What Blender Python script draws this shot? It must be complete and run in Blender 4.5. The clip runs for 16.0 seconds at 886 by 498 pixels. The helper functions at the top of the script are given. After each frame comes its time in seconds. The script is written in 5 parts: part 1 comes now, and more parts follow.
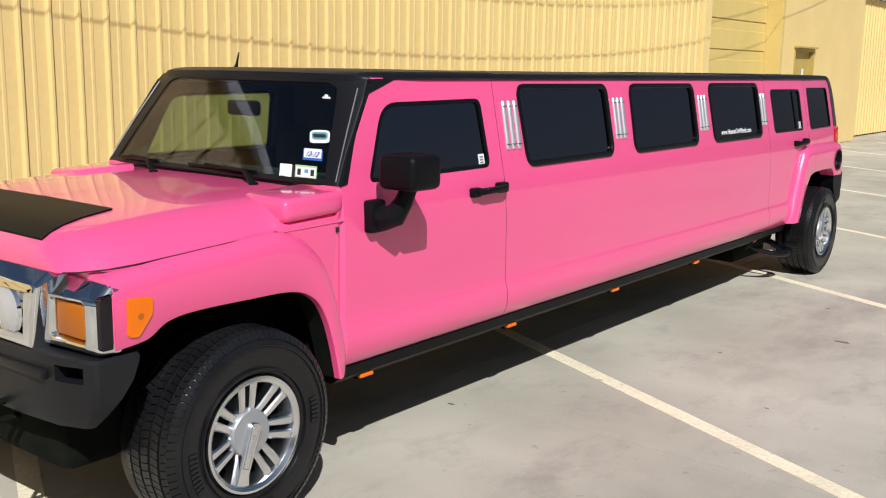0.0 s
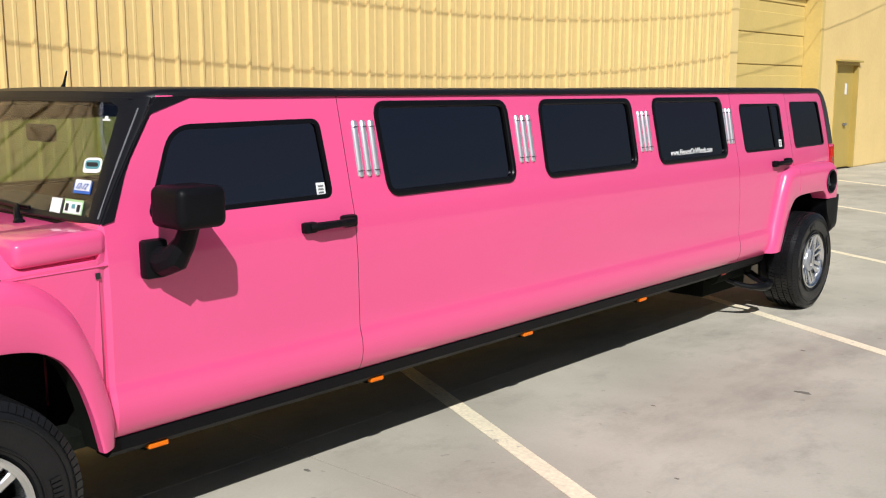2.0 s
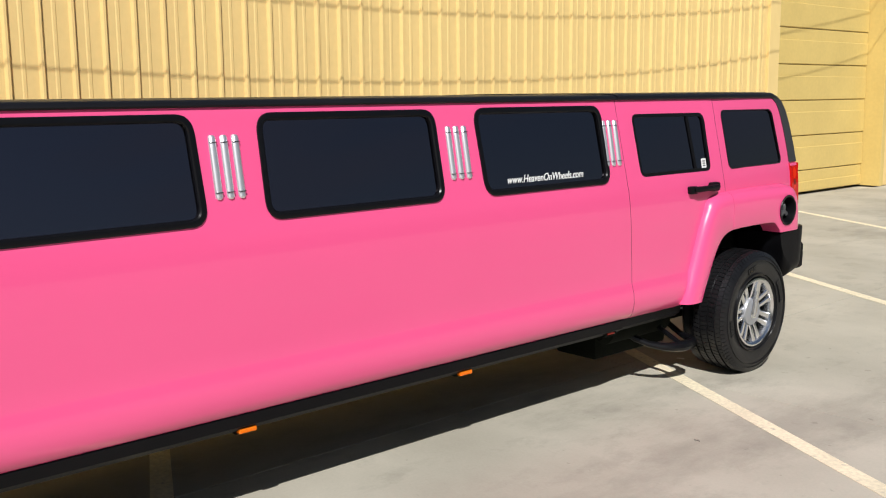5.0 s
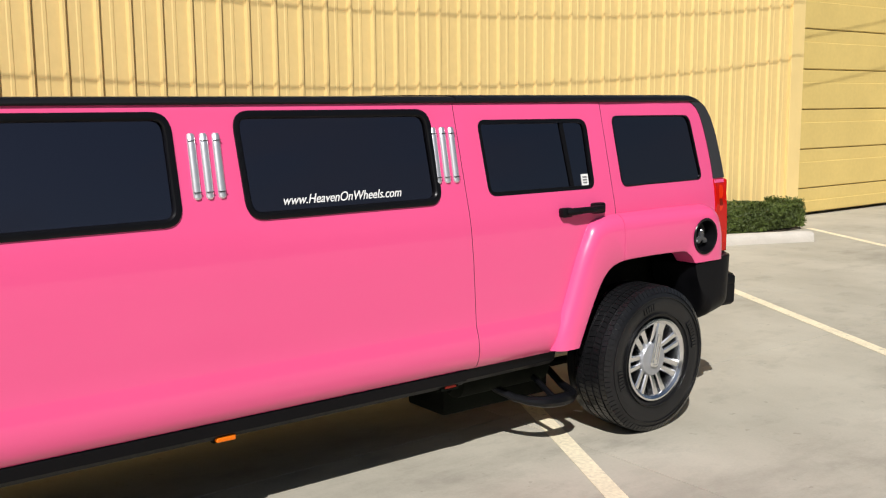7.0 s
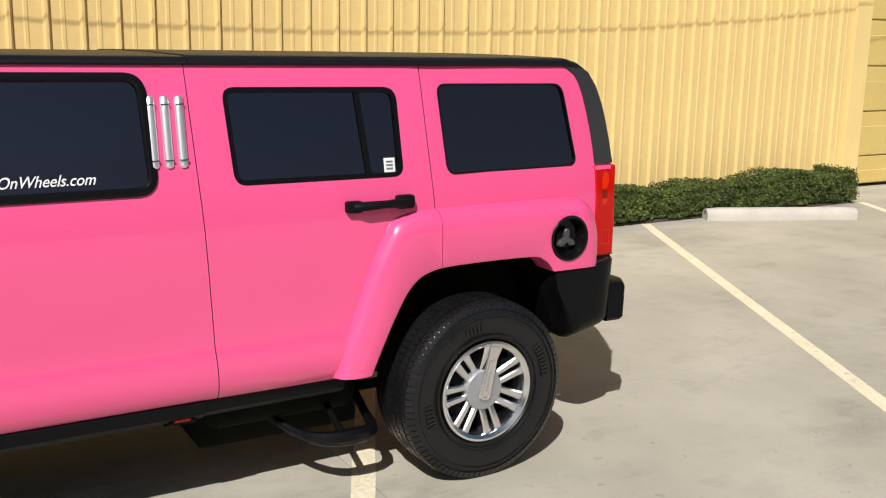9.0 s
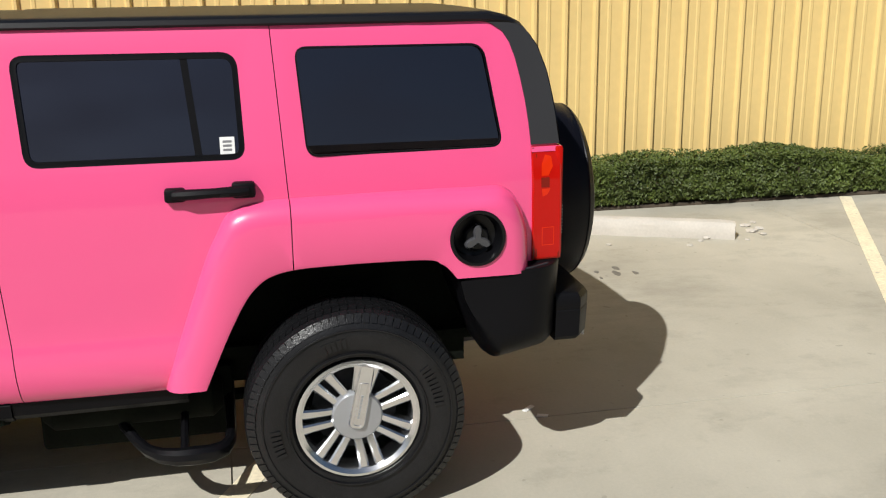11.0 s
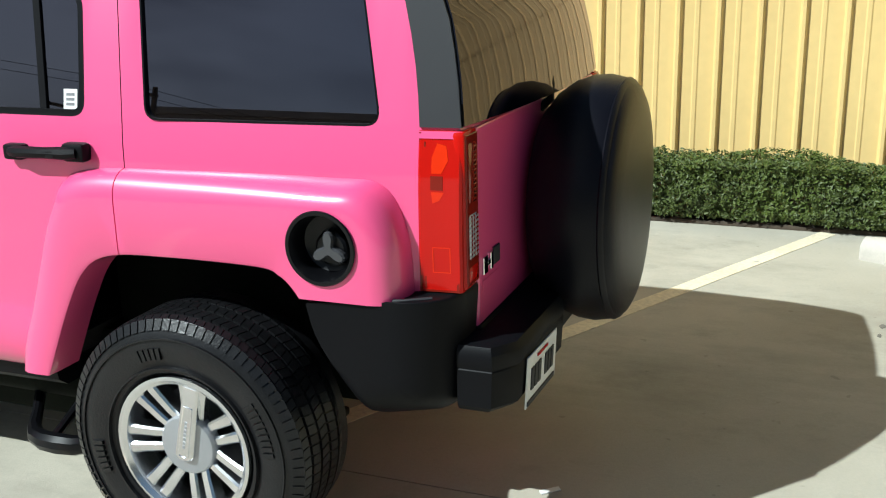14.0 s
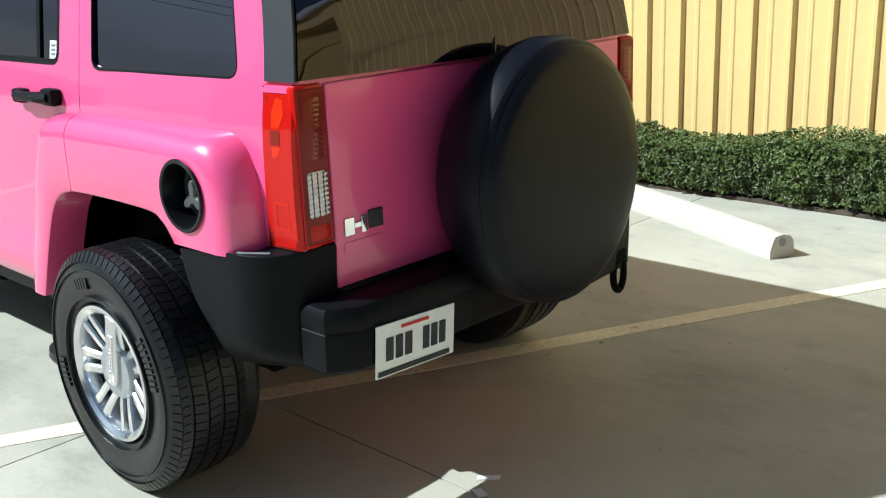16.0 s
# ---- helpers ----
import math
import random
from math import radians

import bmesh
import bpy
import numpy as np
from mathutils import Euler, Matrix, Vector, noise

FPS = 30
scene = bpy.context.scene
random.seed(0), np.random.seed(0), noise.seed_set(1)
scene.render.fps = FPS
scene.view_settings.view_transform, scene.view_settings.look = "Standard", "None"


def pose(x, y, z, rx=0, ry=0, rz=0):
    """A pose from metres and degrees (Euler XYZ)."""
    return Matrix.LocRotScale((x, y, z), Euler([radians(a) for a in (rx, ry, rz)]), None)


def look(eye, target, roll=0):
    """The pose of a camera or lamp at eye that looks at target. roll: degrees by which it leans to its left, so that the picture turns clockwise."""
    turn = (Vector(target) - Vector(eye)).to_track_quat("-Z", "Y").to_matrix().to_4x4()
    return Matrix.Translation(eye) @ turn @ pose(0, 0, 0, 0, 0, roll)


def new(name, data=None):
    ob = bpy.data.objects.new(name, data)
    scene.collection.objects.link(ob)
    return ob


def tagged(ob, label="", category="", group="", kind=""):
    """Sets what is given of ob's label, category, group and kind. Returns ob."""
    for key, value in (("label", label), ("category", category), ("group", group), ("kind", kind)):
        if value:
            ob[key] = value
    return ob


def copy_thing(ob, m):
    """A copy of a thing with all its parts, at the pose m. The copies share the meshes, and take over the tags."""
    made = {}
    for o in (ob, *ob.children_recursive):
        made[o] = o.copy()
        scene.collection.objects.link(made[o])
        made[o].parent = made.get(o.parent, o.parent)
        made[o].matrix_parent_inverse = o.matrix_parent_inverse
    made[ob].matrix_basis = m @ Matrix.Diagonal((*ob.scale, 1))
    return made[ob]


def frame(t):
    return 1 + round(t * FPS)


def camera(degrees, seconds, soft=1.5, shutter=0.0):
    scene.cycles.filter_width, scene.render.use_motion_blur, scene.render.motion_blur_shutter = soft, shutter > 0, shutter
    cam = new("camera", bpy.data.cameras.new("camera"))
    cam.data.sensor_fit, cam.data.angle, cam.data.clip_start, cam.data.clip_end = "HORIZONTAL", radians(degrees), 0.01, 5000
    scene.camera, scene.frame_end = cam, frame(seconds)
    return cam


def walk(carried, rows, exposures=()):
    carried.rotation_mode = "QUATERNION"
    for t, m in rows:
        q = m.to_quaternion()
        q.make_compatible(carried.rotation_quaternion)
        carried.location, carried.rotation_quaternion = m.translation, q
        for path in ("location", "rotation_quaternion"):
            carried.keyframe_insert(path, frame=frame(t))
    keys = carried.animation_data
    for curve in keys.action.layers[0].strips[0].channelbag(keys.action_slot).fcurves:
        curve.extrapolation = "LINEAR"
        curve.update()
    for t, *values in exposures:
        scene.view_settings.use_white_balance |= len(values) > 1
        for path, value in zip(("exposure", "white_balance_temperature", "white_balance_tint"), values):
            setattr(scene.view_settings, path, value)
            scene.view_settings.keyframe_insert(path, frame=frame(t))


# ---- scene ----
cam = camera(47.9, 16.0, 1.15)
PATH = [
    (0, (3.831, -9.446, 1.858), (2.625, -7.892, 1.497), 1.0),
    (0.5, (3.967, -9.142, 1.825), (2.722, -7.613, 1.488), 0.2),
    (1, (4.083, -8.852, 1.821), (2.806, -7.348, 1.494), -0.1),
    (1.5, (4.085, -8.52, 1.828), (2.794, -7.027, 1.503), 0.2),
    (2, (4.172, -8.187, 1.827), (2.854, -6.716, 1.509), 0.0),
    (2.5, (4.34, -7.834, 1.828), (2.982, -6.399, 1.518), -0.6),
    (3, (4.351, -7.433, 1.842), (2.975, -6.019, 1.52), -0.4),
    (3.5, (4.314, -7.0, 1.84), (2.919, -5.605, 1.51), -0.3),
    (3.7, (4.327, -6.848, 1.833), (2.92, -5.465, 1.505), -0.3),
    (5.8, (4.431, -5.132, 1.843), (2.927, -3.854, 1.516), -0.1),
    (6, (4.441, -4.966, 1.889), (2.932, -3.698, 1.547), 0.2),
    (6.5, (4.448, -4.542, 1.906), (2.918, -3.298, 1.568), 0.5),
    (7, (4.485, -4.124, 1.779), (2.912, -2.922, 1.495), -0.5),
    (7.5, (4.401, -3.668, 1.803), (2.81, -2.502, 1.479), -0.1),
    (8, (4.389, -3.274, 1.89), (2.78, -2.149, 1.509), 0.9),
    (8.5, (4.435, -2.804, 1.866), (2.789, -1.732, 1.489), 0.8),
    (9, (4.437, -2.287, 1.888), (2.754, -1.285, 1.483), 1.0),
    (9.2, (4.422, -2.109, 1.902), (2.725, -1.137, 1.485), 1.3),
    (11.3, (4.261, -0.13, 1.935), (2.357, 0.186, 1.408), -0.9),
    (11.5, (4.178, 0.027, 1.925), (2.268, 0.298, 1.396), -0.9),
    (12, (3.932, 0.372, 1.881), (2.008, 0.543, 1.361), -0.3),
    (12.5, (3.751, 0.762, 1.844), (1.819, 0.722, 1.326), -0.8),
    (13, (3.625, 1.148, 1.834), (1.719, 0.85, 1.306), -1.6),
    (13.5, (3.392, 1.404, 1.79), (1.525, 0.909, 1.271), -1.3),
    (14, (3.17, 1.703, 1.749), (1.383, 0.991, 1.201), -1.4),
    (14.5, (2.979, 2.008, 1.742), (1.287, 1.114, 1.163), -2.0),
    (15, (2.71, 2.212, 1.689), (1.096, 1.158, 1.156), -2.2),
    (15.5, (2.498, 2.498, 1.655), (1.001, 1.285, 1.12), -2.2),
    (16, (2.351, 2.835, 1.634), (0.977, 1.495, 1.072), -2.5),
]
walk(cam, [(t, look(eye, target, roll)) for t, eye, target, roll in PATH],
     [(0, 0.03, 5950, 9), (9, 0.0, 6250, 10), (12.5, 0.09, 5980, 2), (14, 0.32, 5600, -3), (16, 0.57, 5330, -3)])

# ---- light ----
SUN = Vector((0.76, -0.69, 1.0)).normalized()
EL, AZ = math.asin(SUN.z), math.atan2(SUN.x, SUN.y)
world = bpy.data.worlds.new("sky")
scene.world = world
world.use_nodes = True
wn, wl = world.node_tree.nodes, world.node_tree.links
sky = wn.new("ShaderNodeTexSky")
sky.sky_type, sky.sun_disc = "NISHITA", False
sky.sun_elevation, sky.sun_rotation = EL, AZ
sky.altitude, sky.dust_density, sky.air_density = 200, 2.2, 1.15
# soft streaks of cloud over the sky
cco = wn.new("ShaderNodeTexCoord")
cmap = wn.new("ShaderNodeMapping")
cmap.inputs["Scale"].default_value = (1.2, 2.2, 7.0)
cno = wn.new("ShaderNodeTexNoise")
cno.inputs["Scale"].default_value, cno.inputs["Detail"].default_value = 2.2, 6
crm = wn.new("ShaderNodeMapRange")
crm.inputs["From Min"].default_value, crm.inputs["From Max"].default_value = 0.45, 0.72
crm.inputs["To Max"].default_value = 0.6
cmx = wn.new("ShaderNodeMix")
cmx.data_type = "RGBA"
cmx.inputs["B"].default_value = (3.4, 3.7, 4.4, 1)
wl.new(cco.outputs["Generated"], cmap.inputs["Vector"])
wl.new(cmap.outputs[0], cno.inputs["Vector"])
wl.new(cno.outputs["Fac"], crm.inputs["Value"])
wl.new(crm.outputs[0], cmx.inputs["Factor"])
wl.new(sky.outputs[0], cmx.inputs["A"])
wl.new(cmx.outputs["Result"], wn["Background"].inputs[0])
wn["Background"].inputs[1].default_value = 0.040
sun = new("sun", bpy.data.lights.new("sun", "SUN"))
sun.data.energy, sun.data.angle, sun.data.color = 5.0, radians(0.53), (1.0, 0.95, 0.89)
sun.matrix_world = look(SUN * 50, (0, 0, 0))


# ---- materials ----
def mat(name, color, rough=0.5, metal=0.0, coat=0.0, spec=0.5, vary=0.0, scale=8.0, bump=0.0, bscale=60.0, fine=0.0, per_piece=0.0):
    """A Principled material with two scales of colour change and a fine relief."""
    m = bpy.data.materials.new(name)
    m.use_nodes = True
    n, l = m.node_tree.nodes, m.node_tree.links
    p = n["Principled BSDF"]
    p.inputs["Base Color"].default_value = (*color, 1)
    p.inputs["Roughness"].default_value, p.inputs["Metallic"].default_value = rough, metal
    p.inputs["Coat Weight"].default_value, p.inputs["Specular IOR Level"].default_value = coat, spec
    p.inputs["Coat Roughness"].default_value, p.inputs["Coat IOR"].default_value = 0.03, 1.42
    co = n.new("ShaderNodeTexCoord")
    if vary or fine or per_piece:
        value = None
        for sc, amount, det in ((scale, vary, 5), (scale * 14, fine, 3)):
            if not amount:
                continue
            t = n.new("ShaderNodeTexNoise")
            t.inputs["Scale"].default_value, t.inputs["Detail"].default_value = sc, det
            l.new(co.outputs["Object"], t.inputs["Vector"])
            r = n.new("ShaderNodeMapRange")
            r.inputs["From Min"].default_value, r.inputs["From Max"].default_value = 0.3, 0.7
            r.inputs["To Min"].default_value, r.inputs["To Max"].default_value = 1 - amount, 1 + amount
            l.new(t.outputs["Fac"], r.inputs["Value"])
            if value is None:
                value = r.outputs[0]
            else:
                k = n.new("ShaderNodeMath")
                k.operation = "MULTIPLY"
                l.new(value, k.inputs[0]), l.new(r.outputs[0], k.inputs[1])
                value = k.outputs[0]
        if per_piece:
            oi = n.new("ShaderNodeObjectInfo")
            r = n.new("ShaderNodeMapRange")
            r.inputs["To Min"].default_value, r.inputs["To Max"].default_value = 1 - per_piece, 1 + per_piece
            l.new(oi.outputs["Random"], r.inputs["Value"])
            if value is None:
                value = r.outputs[0]
            else:
                k = n.new("ShaderNodeMath")
                k.operation = "MULTIPLY"
                l.new(value, k.inputs[0]), l.new(r.outputs[0], k.inputs[1])
                value = k.outputs[0]
        mx = n.new("ShaderNodeVectorMath")
        mx.operation = "SCALE"
        mx.inputs[0].default_value = color
        l.new(value, mx.inputs["Scale"])
        l.new(mx.outputs[0], p.inputs["Base Color"])
    if bump:
        t = n.new("ShaderNodeTexNoise")
        t.inputs["Scale"].default_value, t.inputs["Detail"].default_value = bscale, 4
        l.new(co.outputs["Object"], t.inputs["Vector"])
        b = n.new("ShaderNodeBump")
        b.inputs["Strength"].default_value, b.inputs["Distance"].default_value = bump, 0.01
        l.new(t.outputs["Fac"], b.inputs["Height"])
        l.new(b.outputs[0], p.inputs["Normal"])
    return m


def tinted(name, tint, straight=0.05, power=5.0):
    """Dark tinted glass: a mirror at grazing angles, a dim filter straight on."""
    m = bpy.data.materials.new(name)
    m.use_nodes = True
    n, l = m.node_tree.nodes, m.node_tree.links
    n.remove(n["Principled BSDF"])
    f, g, t, x = (n.new("ShaderNode" + k) for k in ("LayerWeight", "BsdfGlossy", "BsdfTransparent", "MixShader"))
    f.inputs["Blend"].default_value = 0.5
    pw, ma = n.new("ShaderNodeMath"), n.new("ShaderNodeMath")
    pw.operation, ma.operation = "POWER", "MULTIPLY_ADD"
    pw.inputs[1].default_value = power
    ma.inputs[1].default_value, ma.inputs[2].default_value = 1 - straight, straight
    l.new(f.outputs["Facing"], pw.inputs[0]), l.new(pw.outputs[0], ma.inputs[0])
    g.inputs["Roughness"].default_value = 0.0
    g.inputs["Color"].default_value = (0.92, 0.84, 1, 1)
    t.inputs["Color"].default_value = (*tint, 1)
    l.new(ma.outputs[0], x.inputs[0]), l.new(t.outputs[0], x.inputs[1]), l.new(g.outputs[0], x.inputs[2])
    l.new(x.outputs[0], n["Material Output"].inputs[0])
    return m


def lens(name, color, rough=0.06, trans=0.35):
    m = mat(name, color, rough=rough, spec=0.22)
    m.node_tree.nodes["Principled BSDF"].inputs["Transmission Weight"].default_value = trans
    return m


PINK = mat("pink_paint", (0.80, 0.088, 0.252), rough=0.32, coat=1.0, vary=0.012, scale=1.3, bump=0.004, bscale=300)
BLACK_TRIM = mat("black_textured_plastic", (0.005, 0.005, 0.0062), rough=0.46, spec=0.11, vary=0.12, scale=3, bump=0.08, bscale=420)
ROOF_BLACK = mat("black_roof_vinyl", (0.007, 0.007, 0.009), rough=0.42, spec=0.25, vary=0.12, scale=2, bump=0.05, bscale=500)
PILLAR_BLACK = mat("satin_black_pillar", (0.030, 0.030, 0.033), rough=0.40, spec=0.5, vary=0.08, scale=3, bump=0.03, bscale=400)
BUMPER = mat("dark_grey_bumper_plastic", (0.010, 0.010, 0.012), rough=0.42, spec=0.3, vary=0.15, scale=3, bump=0.08, bscale=420)
GASKET = mat("black_rubber_gasket", (0.004, 0.004, 0.005), rough=0.3, spec=0.25, vary=0.1, scale=20)
SEAM = mat("dark_seam", (0.03, 0.004, 0.01), rough=0.8)
LINING = mat("dark_cabin_lining", (0.012, 0.011, 0.011), rough=0.85, vary=0.2, scale=6)
# near-black: the shade of underbody and arches is in the base colour
UNDER = mat("dark_underbody", (0.006, 0.0075, 0.005), rough=0.9, spec=0.1, vary=0.4, scale=5, fine=0.2)
CHROME = mat("chrome", (0.82, 0.83, 0.85), rough=0.05, metal=1.0, vary=0.02, scale=10)
STRIP = mat("polished_strip", (0.90, 0.90, 0.92), rough=0.34, metal=0.85, vary=0.03, scale=12)
ALLOY = mat("silver_alloy", (0.78, 0.79, 0.81), rough=0.2, metal=1.0, vary=0.05, scale=15, coat=0.3)
ALLOY_DARK = mat("brake_steel", (0.05, 0.05, 0.052), rough=0.6, metal=0.6, vary=0.3, scale=10)
RUBBER = mat("tyre_rubber", (0.009, 0.009, 0.010), rough=0.30, spec=0.34, vary=0.3, scale=7, fine=0.15, bump=0.15, bscale=160)
VINYL = mat("black_vinyl_cover", (0.0045, 0.0045, 0.0075), rough=0.38, spec=0.17, vary=0.1, scale=3, bump=0.1, bscale=260)
GLASS_DARK = tinted("privacy_glass", (0.03, 0.025, 0.04), 0.155, 9.0)
GLASS_REAR = tinted("rear_glass", (0.03, 0.03, 0.035), 0.055)
GLASS_CAB = tinted("cab_glass", (0.52, 0.60, 0.50))
GLASS_SHIELD = tinted("windshield_glass", (0.84, 0.90, 0.86), 0.045)
MIRROR = mat("mirror_glass", (0.9, 0.9, 0.9), rough=0.0, metal=1.0)
AMBER = lens("amber_lens", (0.92, 0.20, 0.004), trans=0.15)
AMBER_DEEP = lens("smoked_amber_lens", (0.46, 0.13, 0.008), rough=0.1, trans=0.1)
RED_DEEP = lens("smoked_red_lens", (0.20, 0.012, 0.006), rough=0.12, trans=0.05)
REVERSE = mat("ribbed_clear_lens", (0.62, 0.63, 0.66), rough=0.12, metal=0.35, vary=0.15, scale=60)
GREY_GRIP = mat("grey_plastic", (0.05, 0.05, 0.055), rough=0.22, spec=0.6)
RED = lens("red_lens", (0.52, 0.007, 0.004), trans=0.1)
ORANGE_RED = lens("orange_red_lens", (0.74, 0.030, 0.004), trans=0.1)
CLEAR = lens("clear_lens", (0.85, 0.85, 0.85), trans=0.7)
WHITE = mat("white_sticker", (0.78, 0.78, 0.76), rough=0.5, vary=0.04, scale=30)
INK = mat("black_ink", (0.015, 0.015, 0.018), rough=0.6)
BLUE_INK = mat("blue_sticker", (0.03, 0.12, 0.45), rough=0.5)
TEAL_INK = mat("teal_sticker", (0.10, 0.30, 0.33), rough=0.5)
GREEN_INK = mat("green_sticker", (0.35, 0.55, 0.25), rough=0.5)
YELLOW_WALL = mat("yellow_painted_steel", (0.78, 0.575, 0.235), rough=0.42, vary=0.05, scale=0.9, fine=0.025, bump=0.02, bscale=25, per_piece=0.015)
YELLOW_DOOR = mat("yellow_shutter_paint", (0.64, 0.48, 0.16), rough=0.5, vary=0.05, scale=1.2, fine=0.03)
YELLOW_TRIM = mat("yellow_trim_paint", (0.80, 0.60, 0.25), rough=0.45, vary=0.04, scale=1.5)
OLIVE_DOOR = mat("olive_door_paint", (0.45, 0.33, 0.085), rough=0.5, vary=0.05, scale=2)
WHITE_TRIM = mat("white_gutter_paint", (0.75, 0.78, 0.82), rough=0.5, vary=0.05, scale=2)
CONCRETE_STOP = mat("cast_concrete", (0.52, 0.48, 0.42), rough=0.9, vary=0.08, scale=4, fine=0.04, bump=0.12, bscale=50)
SOIL = mat("dark_soil", (0.06, 0.045, 0.03), rough=0.95, vary=0.4, scale=9, bump=0.6, bscale=40)
LEAF = mat("hedge_leaf", (0.068, 0.094, 0.014), rough=0.55, per_piece=0.0, vary=0.35, scale=2.2, fine=0.35)
TWIG = mat("hedge_twig", (0.06, 0.045, 0.03), rough=0.9, vary=0.2, scale=20)
WOOD = mat("weathered_pole_wood", (0.13, 0.10, 0.075), rough=0.9, vary=0.3, scale=4)
CABLE = mat("black_cable", (0.02, 0.02, 0.02), rough=0.6)
STEEL = mat("grey_steel", (0.25, 0.25, 0.26), rough=0.5, metal=0.6, vary=0.1, scale=8)
FAR_WALL = mat("far_dark_cladding", (0.022, 0.021, 0.022), rough=0.8, spec=0.1, vary=0.25, scale=0.4)
FAR_TREES = mat("far_foliage", (0.035, 0.05, 0.022), rough=0.9, vary=0.5, scale=0.5, fine=0.3)
FAR_WALL = mat("far_building_wall", (0.30, 0.26, 0.22), rough=0.8, vary=0.1, scale=0.3)


def concrete():
    """Tan paving concrete: broad stains, fine grain, hairline blotches and tyre marks."""
    m = bpy.data.materials.new("paving_concrete")
    m.use_nodes = True
    n, l = m.node_tree.nodes, m.node_tree.links
    p = n["Principled BSDF"]
    p.inputs["Roughness"].default_value = 0.85
    geo = n.new("ShaderNodeNewGeometry")

    def noisy(sc, det, stretch=(1, 1, 1), rough=0.55):
        mp = n.new("ShaderNodeMapping")
        mp.inputs["Scale"].default_value = stretch
        l.new(geo.outputs["Position"], mp.inputs["Vector"])
        t = n.new("ShaderNodeTexNoise")
        t.inputs["Scale"].default_value, t.inputs["Detail"].default_value, t.inputs["Roughness"].default_value = sc, det, rough
        l.new(mp.outputs[0], t.inputs["Vector"])
        return t.outputs["Fac"]

    ramp = n.new("ShaderNodeValToRGB")
    ramp.color_ramp.elements[0].position, ramp.color_ramp.elements[0].color = 0.3, (0.350, 0.322, 0.255, 1)
    ramp.color_ramp.elements[1].position, ramp.color_ramp.elements[1].color = 0.68, (0.520, 0.482, 0.392, 1)
    l.new(noisy(0.55, 8, (1, 1.2, 1)), ramp.inputs[0])
    col = ramp.outputs[0]
    for fac, lo, hi, dark in ((noisy(0.8, 7, (1.0, 0.45, 1), 0.7), 0.52, 0.64, 0.80), (noisy(2.3, 8, (1.2, 0.8, 1), 0.7), 0.54, 0.66, 0.86), (noisy(60, 3), 0.35, 0.7, 0.95), (noisy(11, 2), 0.70, 0.74, 0.80), (noisy(5, 8, (1, 1, 1), 0.75), 0.60, 0.72, 1.09)):
        r = n.new("ShaderNodeMapRange")
        r.inputs["From Min"].default_value, r.inputs["From Max"].default_value = lo, hi
        r.inputs["To Min"].default_value, r.inputs["To Max"].default_value = 1.0, dark
        l.new(fac, r.inputs["Value"])
        k = n.new("ShaderNodeVectorMath")
        k.operation = "SCALE"
        l.new(col, k.inputs[0]), l.new(r.outputs[0], k.inputs["Scale"])
        col = k.outputs[0]
    oi = n.new("ShaderNodeObjectInfo")
    r = n.new("ShaderNodeMapRange")
    r.inputs["To Min"].default_value, r.inputs["To Max"].default_value = 0.94, 1.06
    k = n.new("ShaderNodeVectorMath")
    k.operation = "SCALE"
    l.new(oi.outputs["Random"], r.inputs["Value"]), l.new(col, k.inputs[0]), l.new(r.outputs[0], k.inputs["Scale"])
    col = k.outputs[0]
    l.new(col, p.inputs["Base Color"])
    b = n.new("ShaderNodeBump")
    b.inputs["Strength"].default_value, b.inputs["Distance"].default_value = 0.25, 0.004
    l.new(noisy(120, 4), b.inputs["Height"])
    l.new(b.outputs[0], p.inputs["Normal"])
    return m


def line_paint(name="worn_yellow_paint", color=(0.79, 0.70, 0.50)):
    """Yellow road paint, rubbed thin in patches."""
    m = mat(name, color, rough=0.7, vary=0.10, scale=3, fine=0.12)
    n, l = m.node_tree.nodes, m.node_tree.links
    p = n["Principled BSDF"]
    src = p.inputs["Base Color"].links[0].from_socket
    geo = n.new("ShaderNodeNewGeometry")
    t = n.new("ShaderNodeTexNoise")
    t.inputs["Scale"].default_value, t.inputs["Detail"].default_value = 14, 8
    l.new(geo.outputs["Position"], t.inputs["Vector"])
    r = n.new("ShaderNodeMapRange")
    r.inputs["From Min"].default_value, r.inputs["From Max"].default_value = 0.64, 0.72
    l.new(t.outputs["Fac"], r.inputs["Value"])
    mx = n.new("ShaderNodeMix")
    mx.data_type = "RGBA"
    mx.inputs["B"].default_value = (0.46, 0.41, 0.33, 1)
    l.new(r.outputs[0], mx.inputs["Factor"]), l.new(src, mx.inputs["A"])
    l.new(mx.outputs["Result"], p.inputs["Base Color"])
    return m


CONCRETE = concrete()
LINE = line_paint()


# ---- mesh helpers ----
def part(name, bm, material, parent=None, label="", smooth=False):
    """Links a bmesh as one mesh object, under a thing or a part."""
    me = bpy.data.meshes.new(name)
    bmesh.ops.recalc_face_normals(bm, faces=bm.faces)
    bm.to_mesh(me)
    bm.free()
    me.materials.append(material)
    if smooth:
        soft(me)
    ob = new(name, me)
    ob.parent = parent
    if label:
        ob["label"] = label
    return ob


def soft(me, angle=35):
    me.polygons.foreach_set("use_smooth", [True] * len(me.polygons))
    me.set_sharp_from_angle(angle=radians(angle))


def thing(name, label, category, at=(0, 0, 0), group="", kind=""):
    ob = new(name)
    ob.location = at
    ob.empty_display_size = 0.2
    return tagged(ob, label, category, group, kind)


